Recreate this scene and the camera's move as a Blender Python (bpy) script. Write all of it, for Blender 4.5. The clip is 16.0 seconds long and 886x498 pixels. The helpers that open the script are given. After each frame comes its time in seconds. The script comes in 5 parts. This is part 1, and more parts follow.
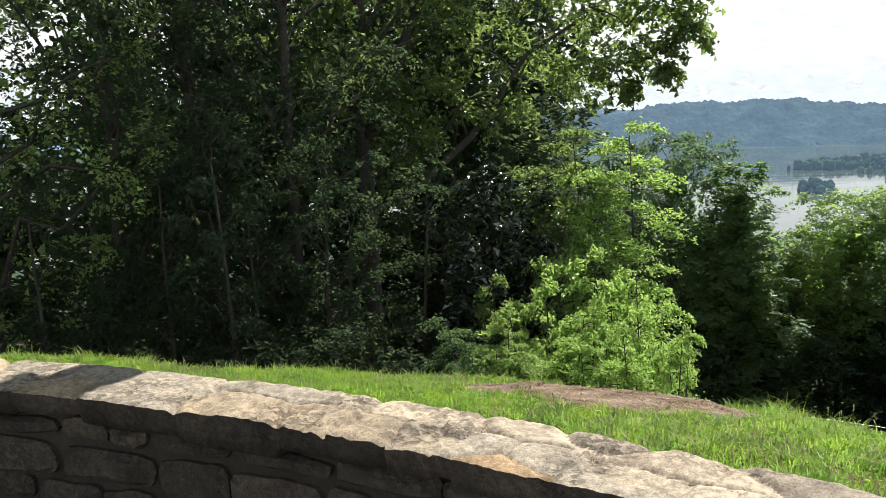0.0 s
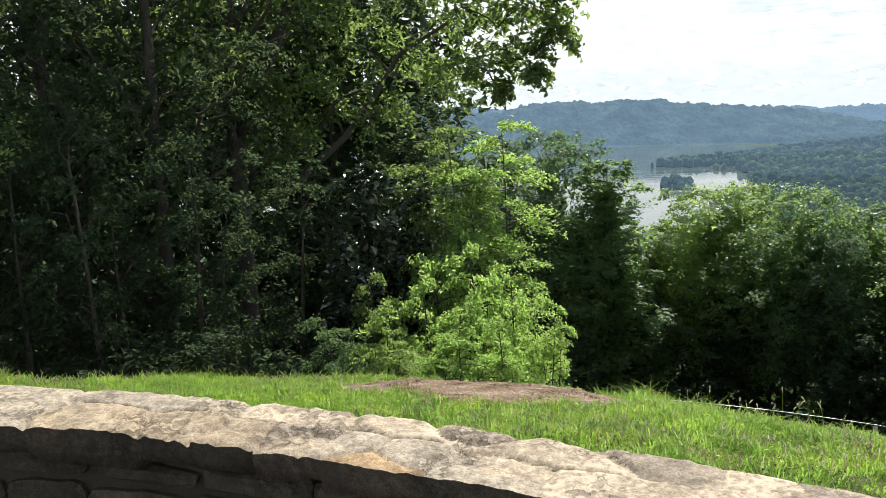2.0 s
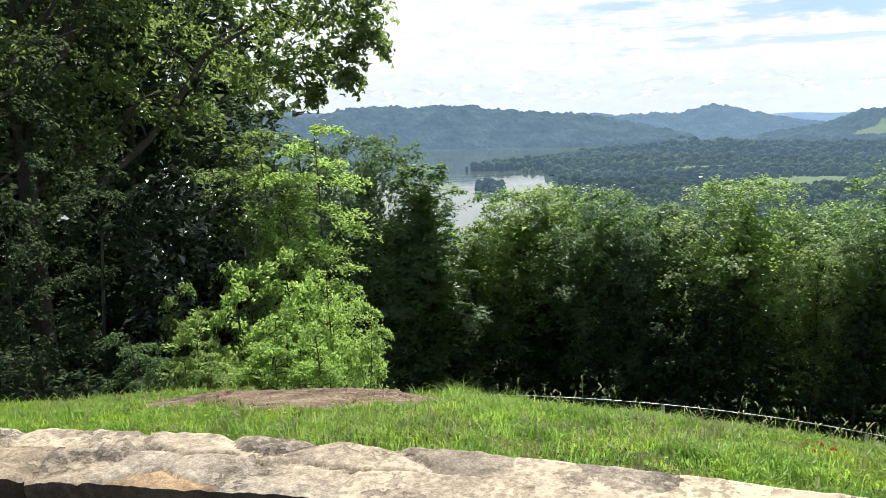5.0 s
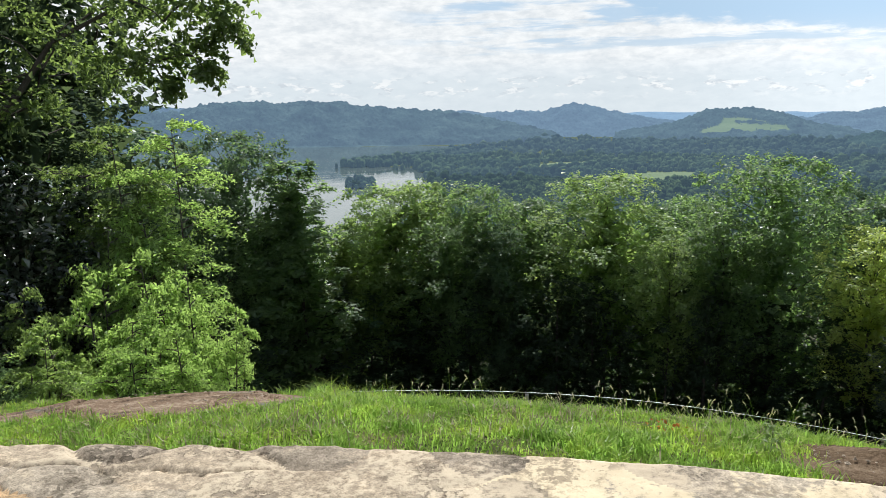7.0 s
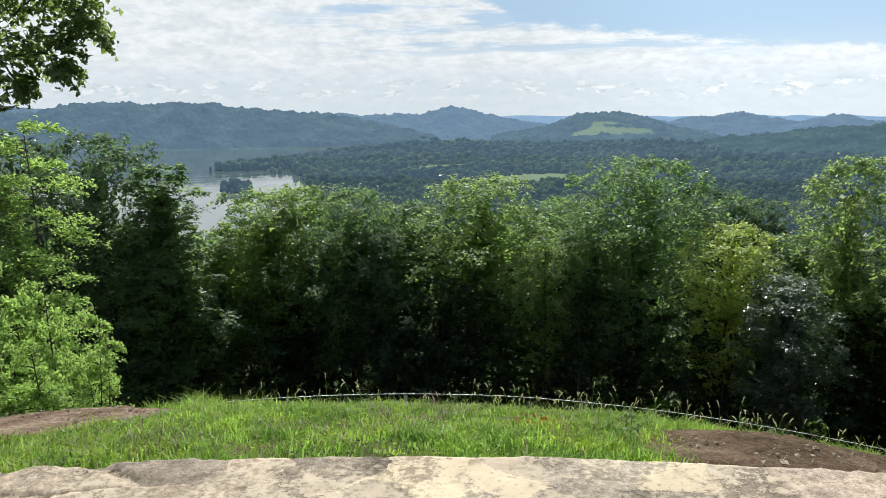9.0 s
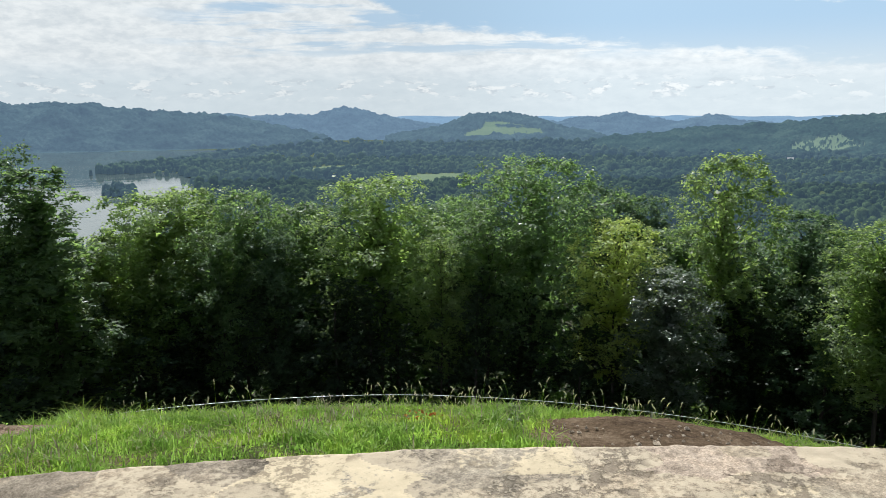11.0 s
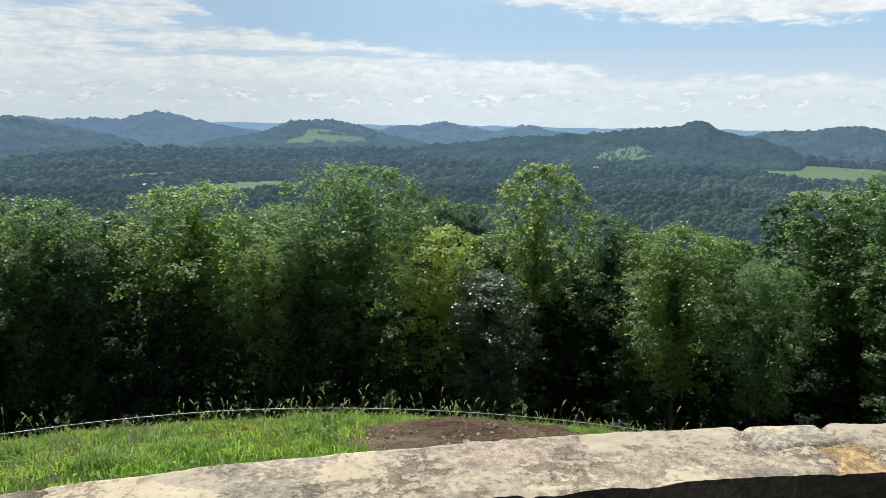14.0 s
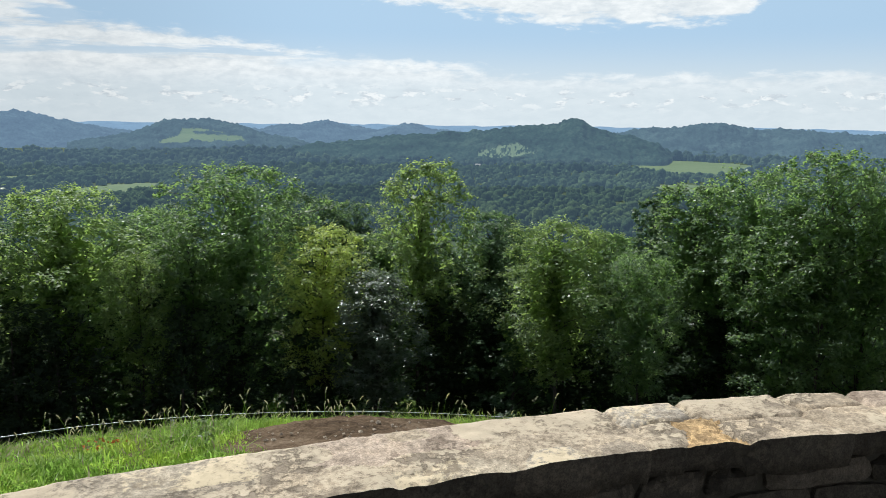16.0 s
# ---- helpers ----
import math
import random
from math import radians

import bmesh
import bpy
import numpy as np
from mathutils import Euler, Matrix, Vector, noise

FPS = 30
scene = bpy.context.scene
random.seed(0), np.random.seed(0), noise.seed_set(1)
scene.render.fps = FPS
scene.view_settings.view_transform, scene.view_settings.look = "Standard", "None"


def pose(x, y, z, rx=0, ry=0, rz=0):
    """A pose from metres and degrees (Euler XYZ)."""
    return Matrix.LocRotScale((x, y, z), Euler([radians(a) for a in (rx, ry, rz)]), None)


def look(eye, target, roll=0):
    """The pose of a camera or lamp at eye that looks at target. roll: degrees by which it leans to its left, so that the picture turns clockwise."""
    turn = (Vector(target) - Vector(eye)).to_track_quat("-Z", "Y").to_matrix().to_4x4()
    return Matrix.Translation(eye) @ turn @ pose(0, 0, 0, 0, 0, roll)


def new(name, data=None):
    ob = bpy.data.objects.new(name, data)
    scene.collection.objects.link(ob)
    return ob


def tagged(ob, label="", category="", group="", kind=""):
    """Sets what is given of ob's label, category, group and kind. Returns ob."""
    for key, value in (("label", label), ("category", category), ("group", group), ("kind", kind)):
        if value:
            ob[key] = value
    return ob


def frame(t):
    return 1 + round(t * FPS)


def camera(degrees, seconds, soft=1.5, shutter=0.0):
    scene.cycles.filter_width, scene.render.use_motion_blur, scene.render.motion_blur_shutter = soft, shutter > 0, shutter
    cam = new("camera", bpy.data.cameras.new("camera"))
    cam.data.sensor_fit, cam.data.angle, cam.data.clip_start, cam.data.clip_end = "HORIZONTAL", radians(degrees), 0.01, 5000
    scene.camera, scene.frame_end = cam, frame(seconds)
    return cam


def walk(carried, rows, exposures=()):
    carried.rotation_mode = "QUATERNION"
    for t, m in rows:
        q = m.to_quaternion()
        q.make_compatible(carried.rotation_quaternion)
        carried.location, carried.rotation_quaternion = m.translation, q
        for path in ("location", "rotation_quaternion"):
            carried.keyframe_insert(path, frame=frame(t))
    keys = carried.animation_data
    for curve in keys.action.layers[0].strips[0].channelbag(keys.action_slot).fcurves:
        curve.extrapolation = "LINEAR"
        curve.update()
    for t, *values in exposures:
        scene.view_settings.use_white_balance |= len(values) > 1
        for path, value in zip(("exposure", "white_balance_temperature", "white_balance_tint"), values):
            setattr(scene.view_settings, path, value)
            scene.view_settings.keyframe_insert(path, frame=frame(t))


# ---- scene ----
cam = camera(59.15, 16.0, soft=0.7)
PATH = [
    (0.0, -0.000, 0.000, 1.600, 80.74, 1.99, 1.55),
    (0.5, 0.012, -0.008, 1.601, 80.73, 1.90, -1.31),
    (1.0, 0.022, -0.008, 1.598, 80.44, 1.77, -3.75),
    (1.5, 0.030, -0.009, 1.598, 80.46, 1.50, -5.76),
    (2.0, 0.039, -0.006, 1.597, 80.34, 1.66, -7.31),
    (2.5, 0.052, -0.004, 1.597, 80.24, 1.75, -9.64),
    (3.0, 0.067, 0.004, 1.594, 80.02, 1.53, -11.73),
    (3.5, 0.081, -0.005, 1.594, 79.95, 1.48, -13.86),
    (4.0, 0.094, -0.009, 1.594, 80.20, 1.27, -16.05),
    (6.5, 0.149, -0.070, 1.594, 79.97, 0.74, -27.36),
    (7.0, 0.160, -0.077, 1.591, 79.97, 0.50, -29.93),
    (7.5, 0.168, -0.091, 1.592, 80.00, 0.29, -32.94),
    (8.0, 0.181, -0.099, 1.593, 80.13, 0.20, -34.91),
    (8.5, 0.195, -0.109, 1.593, 80.15, 0.14, -36.83),
    (11.0, 0.227, -0.199, 1.594, 80.12, 0.17, -46.40),
    (11.5, 0.236, -0.211, 1.593, 80.22, 0.00, -48.68),
    (12.0, 0.240, -0.219, 1.595, 80.30, -0.17, -50.64),
    (12.5, 0.242, -0.233, 1.598, 80.62, -0.39, -52.69),
    (13.0, 0.247, -0.246, 1.597, 80.65, -0.47, -54.76),
    (13.5, 0.247, -0.263, 1.600, 80.65, -0.63, -57.05),
    (14.0, 0.257, -0.274, 1.598, 80.77, -0.82, -59.21),
    (14.5, 0.255, -0.289, 1.599, 80.83, -0.84, -61.02),
    (15.0, 0.254, -0.302, 1.598, 80.85, -0.83, -63.05),
    (15.5, 0.254, -0.317, 1.599, 80.89, -0.91, -65.40),
    (16.0, 0.254, -0.336, 1.599, 80.75, -0.59, -67.72),
]
walk(cam, [(t, pose(*p)) for t, *p in PATH],
     exposures=[(0.0, 0.66, 6450, 9), (2.0, 0.66, 6400, 9), (4.0, 0.64, 6350, 9), (6.5, 0.47, 6250, 9), (7.5, 0.27, 6250, 9), (9.0, 0.28, 6200, 8), (11.0, 0.18, 6150, 7), (16.0, 0.12, 6150, 7)])

# ---- world, sun ----
SUN_AZ, SUN_EL = 36.0, 54.0
SKY_STRENGTH, AIR, CLOUD_LO, CLOUD_HI, CLOUD_AT = 1.0, 0.050, 0.65, 0.69, (1.3, 0.4, 0.0)
world = bpy.data.worlds.new("world")
scene.world = world
world.use_nodes = True


def build_sky():
    nt = world.node_tree
    nt.nodes.clear()
    N, L = nt.nodes.new, nt.links.new
    out, bg = N("ShaderNodeOutputWorld"), N("ShaderNodeBackground")
    sky = N("ShaderNodeTexSky")
    sky.sky_type, sky.sun_disc = "NISHITA", False
    sky.sun_elevation, sky.sun_rotation = radians(SUN_EL), radians(SUN_AZ)
    sky.air_density, sky.dust_density, sky.ozone_density = 1.0, 0.6, 1.5
    co = N("ShaderNodeTexCoord")
    sep = N("ShaderNodeSeparateXYZ")
    L(co.outputs["Generated"], sep.inputs[0])

    def mth(op, a, b=None, clamp=False):
        m = N("ShaderNodeMath")
        m.operation, m.use_clamp = op, clamp
        for k, v in enumerate((a, b)):
            if v is None:
                continue
            if isinstance(v, (int, float)):
                m.inputs[k].default_value = v
            else:
                L(v, m.inputs[k])
        return m.outputs[0]

    up = mth("MAXIMUM", sep.outputs[2], 0.0)
    den = mth("ADD", up, 0.10)
    px, py = mth("DIVIDE", sep.outputs[0], den), mth("DIVIDE", sep.outputs[1], den)
    cmb = N("ShaderNodeCombineXYZ")
    L(px, cmb.inputs[0]), L(py, cmb.inputs[1])

    def noise_tex(scale, detail, rough, offset, warp=0.0):
        mp = N("ShaderNodeMapping")
        mp.inputs["Location"].default_value = offset
        L(cmb.outputs[0], mp.inputs[0])
        n = N("ShaderNodeTexNoise")
        n.inputs["Scale"].default_value, n.inputs["Detail"].default_value = scale, detail
        n.inputs["Roughness"].default_value, n.inputs["Distortion"].default_value = rough, warp
        L(mp.outputs[0], n.inputs["Vector"])
        return n.outputs["Fac"]

    def ramp(fac, a, b, lo=0.0, hi=1.0):
        r = N("ShaderNodeMapRange")
        r.interpolation_type = "SMOOTHSTEP"
        L(fac, r.inputs[0])
        r.inputs[1].default_value, r.inputs[2].default_value = a, b
        r.inputs[3].default_value, r.inputs[4].default_value = lo, hi
        return r.outputs[0]

    # how near the sun a direction lies: clouds there are brighter
    a, e = radians(SUN_AZ), radians(SUN_EL)
    near_sun = mth("ADD", mth("MULTIPLY", sep.outputs[0], math.sin(a)), mth("MULTIPLY", sep.outputs[1], math.cos(a)))
    lit = mth("ADD", ramp(near_sun, 0.15, 0.95, CLOUD_LO, CLOUD_HI), ramp(near_sun, -0.7, 0.1, 0.20, 0.0))
    # bearing and height above the horizon, in degrees
    az = mth("MULTIPLY", mth("ARCTAN2", sep.outputs[0], sep.outputs[1]), 57.2958)
    el = mth("MULTIPLY", mth("ARCSINE", sep.outputs[2]), 57.2958)

    # whiter clouds on the clear side
    lit = mth("ADD", lit, mth("MULTIPLY", ramp(az, 42.0, 60.0, 0.0, 0.11), ramp(az, 115.0, 170.0, 1.0, 0.0)))

    def line(fac, a, b, lo, hi):
        r = N("ShaderNodeMapRange")
        L(fac, r.inputs[0])
        for k, v in enumerate((a, b, lo, hi)):
            r.inputs[k + 1].default_value = v
        return r.outputs[0]

    def sky_noise(sx, sy, detail, rough, at):
        c = N("ShaderNodeCombineXYZ")
        L(mth("MULTIPLY", az, sx), c.inputs[0]), L(mth("MULTIPLY", el, sy), c.inputs[1])
        c.inputs[2].default_value = at
        n = N("ShaderNodeTexNoise")
        n.inputs["Scale"].default_value, n.inputs["Detail"].default_value = 1.0, detail
        n.inputs["Roughness"].default_value, n.inputs["Distortion"].default_value = rough, 0.25
        L(c.outputs[0], n.inputs["Vector"])
        return n.outputs["Fac"]

    big = noise_tex(0.30, 3.0, 0.5, CLOUD_AT)
    fine = sky_noise(0.35, 1.1, 7.0, 0.60, 3.0)
    tiny = sky_noise(1.1, 2.4, 5.0, 0.6, 8.0)
    wisp = sky_noise(0.11, 1.0, 6.0, 0.58, 5.0)
    rag = mth("MULTIPLY", mth("SUBTRACT", fine, 0.5), 4.0)
    # a broad deck whose upper edge sinks towards the clear side, and a bank higher up
    edge = mth("ADD", line(az, 34.0, 44.0, 13.0, 6.7), line(az, 44.0, 73.0, 0.0, -3.2))
    deck = ramp(mth("ADD", mth("SUBTRACT", edge, el), mth("MULTIPLY", rag, 0.8)), -0.1, 0.9)
    gaps = mth("MULTIPLY", ramp(wisp, 0.47, 0.60), mth("MULTIPLY", ramp(el, 3.2, 4.6, 0.0, 0.85), ramp(az, 24.0, 33.0)))
    deck = mth("MULTIPLY", mth("MULTIPLY", deck, mth("SUBTRACT", 1.0, gaps)), ramp(el, 1.8, 3.8, 0.25, 1.0))
    bank_edge = mth("ADD", line(az, 60.0, 76.0, 8.6, 6.4), line(az, 86.0, 95.0, 0.0, 4.0))
    bank = ramp(mth("ADD", mth("SUBTRACT", el, bank_edge), rag), 0.0, 0.9)
    mass = mth("ADD", mth("MULTIPLY", big, 0.7), mth("MULTIPLY", noise_tex(1.3, 6.0, 0.6, (4.0, 2.0, 0.0), 0.3), 0.3))
    high = mth("MULTIPLY", ramp(mass, 0.46, 0.56), ramp(up, 0.2, 0.5, 1.0, 0.15))
    cover = mth("MAXIMUM", mth("MULTIPLY", mth("MAXIMUM", deck, bank), ramp(el, 10.0, 14.0, 1.0, 0.0)), mth("MULTIPLY", high, ramp(el, 9.0, 13.0)))
    mp = N("ShaderNodeMapping")
    mp.inputs["Scale"].default_value = (40, 40, 110)
    L(co.outputs["Generated"], mp.inputs[0])
    cum = N("ShaderNodeTexNoise")
    cum.inputs["Scale"].default_value, cum.inputs["Detail"].default_value, cum.inputs["Roughness"].default_value = 1.0, 5.0, 0.55
    L(mp.outputs[0], cum.inputs["Vector"])
    puffs = ramp(cum.outputs["Fac"], 0.53, 0.60)
    shade = mth("ADD", mth("MULTIPLY", ramp(fine, 0.36, 0.62), 0.55), mth("MULTIPLY", ramp(tiny, 0.36, 0.64), 0.45))
    tone = N("ShaderNodeMixRGB")
    tone.inputs[1].default_value = (0.86, 0.895, 0.915, 1)
    tone.inputs[2].default_value = (1.12, 1.12, 1.10, 1)
    L(shade, tone.inputs[0])
    # clear air, paler near the horizon
    pale = N("ShaderNodeMixRGB")
    pale.inputs[2].default_value = (0.82, 0.89, 0.92, 1)
    deep = N("ShaderNodeMixRGB")
    deep.inputs[1].default_value = (0.535, 0.73, 0.93, 1)
    clear = N("ShaderNodeVectorMath")
    clear.operation = "SCALE"
    clear.inputs["Scale"].default_value = AIR
    L(sky.outputs[0], clear.inputs[0])
    L(ramp(up, 0.15, 0.5), deep.inputs[0]), L(clear.outputs[0], deep.inputs[2])
    L(ramp(up, 0.03, 0.115, 0.95, 0.05), pale.inputs[0]), L(deep.outputs[0], pale.inputs[1])
    low = mth("MULTIPLY", puffs, mth("MULTIPLY", ramp(up, 0.01, 0.03), ramp(up, 0.03, 0.05, 0.9, 0.0)))
    mixc = N("ShaderNodeMixRGB")
    L(cover, mixc.inputs[0]), L(pale.outputs[0], mixc.inputs[1]), L(tone.outputs[0], mixc.inputs[2])
    bright = N("ShaderNodeVectorMath")
    bright.operation = "SCALE"
    puff = N("ShaderNodeMixRGB")
    puff_tone = N("ShaderNodeMixRGB")
    puff_tone.inputs[1].default_value, puff_tone.inputs[2].default_value = (0.74, 0.79, 0.83, 1), (1.10, 1.10, 1.08, 1)
    L(ramp(tiny, 0.42, 0.55), puff_tone.inputs[0])
    L(low, puff.inputs[0]), L(mixc.outputs[0], puff.inputs[1]), L(puff_tone.outputs[0], puff.inputs[2])
    L(puff.outputs[0], bright.inputs[0]), L(lit, bright.inputs["Scale"])
    L(bright.outputs[0], bg.inputs[0])
    bg.inputs[1].default_value = SKY_STRENGTH
    L(bg.outputs[0], out.inputs[0])


build_sky()

sun_data = bpy.data.lights.new("sun", "SUN")
sun_data.energy, sun_data.angle, sun_data.color = 5.0, radians(0.5), (1.0, 0.98, 0.92)
sun = new("sun", sun_data)
_a, _e = radians(SUN_AZ), radians(SUN_EL)
sun.matrix_world = look((math.sin(_a) * math.cos(_e) * 50, math.cos(_a) * math.cos(_e) * 50, math.sin(_e) * 50), (0, 0, 0))


# ---- materials ----
def material(name):
    m = bpy.data.materials.new(name)
    m.use_nodes = True
    m.node_tree.nodes.clear()
    return m, m.node_tree.nodes.new, m.node_tree.links.new


def noise_node(N, L, vec, scale, detail=4.0, rough=0.55):
    n = N("ShaderNodeTexNoise")
    n.inputs["Scale"].default_value, n.inputs["Detail"].default_value, n.inputs["Roughness"].default_value = scale, detail, rough
    if vec is not None:
        L(vec, n.inputs["Vector"])
    return n.outputs["Fac"]


def ramp_node(N, L, fac, stops):
    r = N("ShaderNodeValToRGB")
    e = r.color_ramp.elements
    while len(e) < len(stops):
        e.new(0.5)
    for k, (p, c) in enumerate(stops):
        e[k].position, e[k].color = p, (*c, 1)
    L(fac, r.inputs[0])
    return r.outputs[0]


def mix_node(N, L, fac, a, b, blend="MIX"):
    m = N("ShaderNodeMixRGB")
    m.blend_type = blend
    for k, v in enumerate((fac, a, b)):
        if isinstance(v, (int, float)):
            m.inputs[k].default_value = v
        elif isinstance(v, tuple):
            m.inputs[k].default_value = (*v, 1)
        else:
            L(v, m.inputs[k])
    return m.outputs[0]


def ground_like(name, scales, stops, rough=0.9, bump=0.3, bump_scale=40.0, dist=0.02, spec=0.2, blotch=None, haze_glow=None):
    """A solid surface: colour from two scales of noise, with relief."""
    m, N, L = material(name)
    out, b = N("ShaderNodeOutputMaterial"), N("ShaderNodeBsdfPrincipled")
    co = N("ShaderNodeNewGeometry").outputs["Position"]
    f1, f2 = noise_node(N, L, co, scales[0], 5), noise_node(N, L, co, scales[1], 6, 0.65)
    fac = mix_node(N, L, 0.45, f1, f2)
    col = ramp_node(N, L, fac, stops)
    if blotch:
        sc, lo, hi, c = blotch
        k = ramp_node(N, L, noise_node(N, L, co, sc, 7, 0.7), [(lo, (0, 0, 0)), (hi, (1, 1, 1))])
        col = mix_node(N, L, k, col, c)
    L(col, b.inputs["Base Color"])
    b.inputs["Roughness"].default_value, b.inputs["Specular IOR Level"].default_value = rough, spec
    bp = N("ShaderNodeBump")
    bp.inputs["Strength"].default_value, bp.inputs["Distance"].default_value = bump, dist
    L(noise_node(N, L, co, bump_scale, 6, 0.7), bp.inputs["Height"])
    L(bp.outputs[0], b.inputs["Normal"])
    if haze_glow:
        b.inputs["Emission Color"].default_value, b.inputs["Emission Strength"].default_value = (*haze_glow[0], 1), haze_glow[1]
    L(b.outputs[0], out.inputs[0])
    return m


def leaf_material(name, dark, light, through_c, gloss=0.06, rough=0.35, trans=0.45, patch=None):
    """Leaves: each takes its own tone; light shows through them, and they shine a little."""
    m, N, L = material(name)
    out = N("ShaderNodeOutputMaterial")
    rnd = N("ShaderNodeNewGeometry").outputs["Random Per Island"]
    ob = N("ShaderNodeObjectInfo").outputs["Random"]
    col = mix_node(N, L, rnd, dark, light)
    hsv = N("ShaderNodeHueSaturation")
    mr = N("ShaderNodeMapRange")
    L(ob, mr.inputs[0])
    mr.inputs[3].default_value, mr.inputs[4].default_value = 0.72, 1.25
    L(mr.outputs[0], hsv.inputs["Value"]), L(col, hsv.inputs["Color"])
    d, t, g = N("ShaderNodeBsdfDiffuse"), N("ShaderNodeBsdfTranslucent"), N("ShaderNodeBsdfGlossy")
    L(hsv.outputs[0], d.inputs[0])
    tc = mix_node(N, L, rnd, tuple(0.7 * v for v in through_c), through_c)
    if patch:
        at = N("ShaderNodeNewGeometry").outputs["Position"]
        k = ramp_node(N, L, noise_node(N, L, at, patch, 3), [(0.32, (0.55, 0.62, 0.6)), (0.5, (1, 1, 1)), (0.68, (1.35, 1.15, 0.9))])
        tc = mix_node(N, L, 1.0, tc, k, "MULTIPLY")
        L(mix_node(N, L, 1.0, hsv.outputs[0], k, "MULTIPLY"), d.inputs[0])
    L(tc, t.inputs[0])
    shine = N("ShaderNodeMapRange")
    L(rnd, shine.inputs[0])
    shine.inputs[3].default_value, shine.inputs[4].default_value = rough * 0.7, rough * 1.5
    L(shine.outputs[0], g.inputs["Roughness"])
    g.inputs["Color"].default_value = (1, 1, 1, 1)
    s1, s2 = N("ShaderNodeMixShader"), N("ShaderNodeMixShader")
    s1.inputs[0].default_value = trans
    L(d.outputs[0], s1.inputs[1]), L(t.outputs[0], s1.inputs[2])
    s2.inputs[0].default_value = gloss
    L(s1.outputs[0], s2.inputs[1]), L(g.outputs[0], s2.inputs[2])
    L(s2.outputs[0], out.inputs[0])
    return m


LEAF = {
    "mid": leaf_material("leaves_mid", (0.058, 0.098, 0.050), (0.102, 0.158, 0.078), (0.43, 0.65, 0.18), gloss=0.028, rough=0.46, trans=0.5),
    "dark": leaf_material("leaves_dark", (0.045, 0.080, 0.048), (0.085, 0.132, 0.072), (0.32, 0.50, 0.17), gloss=0.026, rough=0.46, trans=0.38),
    "light": leaf_material("leaves_light", (0.088, 0.134, 0.052), (0.14, 0.195, 0.080), (0.61, 0.82, 0.21), gloss=0.028, rough=0.46, trans=0.48),
    "yellow": leaf_material("leaves_yellow", (0.18, 0.25, 0.065), (0.28, 0.35, 0.10), (0.88, 0.98, 0.26), gloss=0.04, rough=0.48, trans=0.6),
    # Shaded copy of the leaf greens: the wood's shade is put into its colour.
    "wood": leaf_material("leaves_shaded_wood", (0.030, 0.048, 0.031), (0.050, 0.074, 0.044), (0.18, 0.25, 0.10), gloss=0.005, rough=0.45, trans=0.38),
    "forest": leaf_material("leaves_forest", (0.050, 0.080, 0.036), (0.092, 0.135, 0.052), (0.44, 0.60, 0.15), gloss=0.03, rough=0.42, trans=0.46),
    "silver": leaf_material("leaves_silver", (0.07, 0.105, 0.07), (0.12, 0.155, 0.115), (0.30, 0.40, 0.20), gloss=0.08, rough=0.36),
    "glossy": leaf_material("leaves_glossy", (0.02, 0.035, 0.02), (0.045, 0.065, 0.035), (0.05, 0.09, 0.02), gloss=0.09, rough=0.28, trans=0.2),
    "bush": leaf_material("leaves_bush", (0.100, 0.158, 0.050), (0.185, 0.258, 0.084), (0.63, 0.88, 0.22), gloss=0.035, rough=0.45, trans=0.56),
}
BARK = ground_like("bark", (3.0, 25.0), [(0.3, (0.05, 0.042, 0.035)), (0.7, (0.13, 0.115, 0.10))], bump=0.8, bump_scale=30, dist=0.03)
SOIL = ground_like("soil", (2.6, 30.0), [(0.36, (0.055, 0.037, 0.024)), (0.5, (0.155, 0.106, 0.068)), (0.64, (0.28, 0.205, 0.14))], bump=1.0, bump_scale=45, dist=0.03, spec=0.04)
ROCK = ground_like("outcrop_rock", (3.4, 34.0), [(0.36, (0.05, 0.03, 0.02)), (0.44, (0.165, 0.108, 0.07)), (0.53, (0.27, 0.185, 0.125)), (0.61, (0.40, 0.31, 0.225)), (0.70, (0.55, 0.46, 0.36))], bump=1.0, bump_scale=30, dist=0.04,
                   blotch=(2.4, 0.56, 0.64, (0.16, 0.155, 0.13)))
TURF = ground_like("turf", (2.2, 60.0), [(0.36, (0.03, 0.035, 0.014)), (0.48, (0.075, 0.085, 0.028)), (0.58, (0.15, 0.115, 0.06)), (0.70, (0.24, 0.18, 0.105))], bump=0.8, bump_scale=60, dist=0.03)
LITTER = ground_like("forest_floor", (0.3, 5.0), [(0.3, (0.025, 0.03, 0.012)), (0.7, (0.07, 0.065, 0.035))], bump=0.7, bump_scale=4, dist=0.2)
VALLEY = ground_like("valley_floor", (0.004, 0.05), [(0.3, (0.030, 0.055, 0.030)), (0.7, (0.065, 0.095, 0.05))], bump=0.5, bump_scale=0.08, dist=6.0)
GRASS = leaf_material("grass_blades", (0.13, 0.215, 0.028), (0.30, 0.39, 0.068), (0.50, 0.80, 0.145), gloss=0.012, rough=0.5, trans=0.5, patch=3.0)
STRAW = leaf_material("seed_heads", (0.22, 0.20, 0.10), (0.36, 0.32, 0.18), (0.45, 0.42, 0.25), gloss=0.01, trans=0.5)
HEAD = leaf_material("seed_fuzz", (0.45, 0.44, 0.26), (0.62, 0.58, 0.38), (0.95, 0.92, 0.65), gloss=0.01, trans=0.65)
WIRE_DULL = ground_like("weathered_wire", (8.0, 60.0), [(0.3, (0.04, 0.04, 0.04)), (0.7, (0.09, 0.09, 0.085))], rough=0.7)
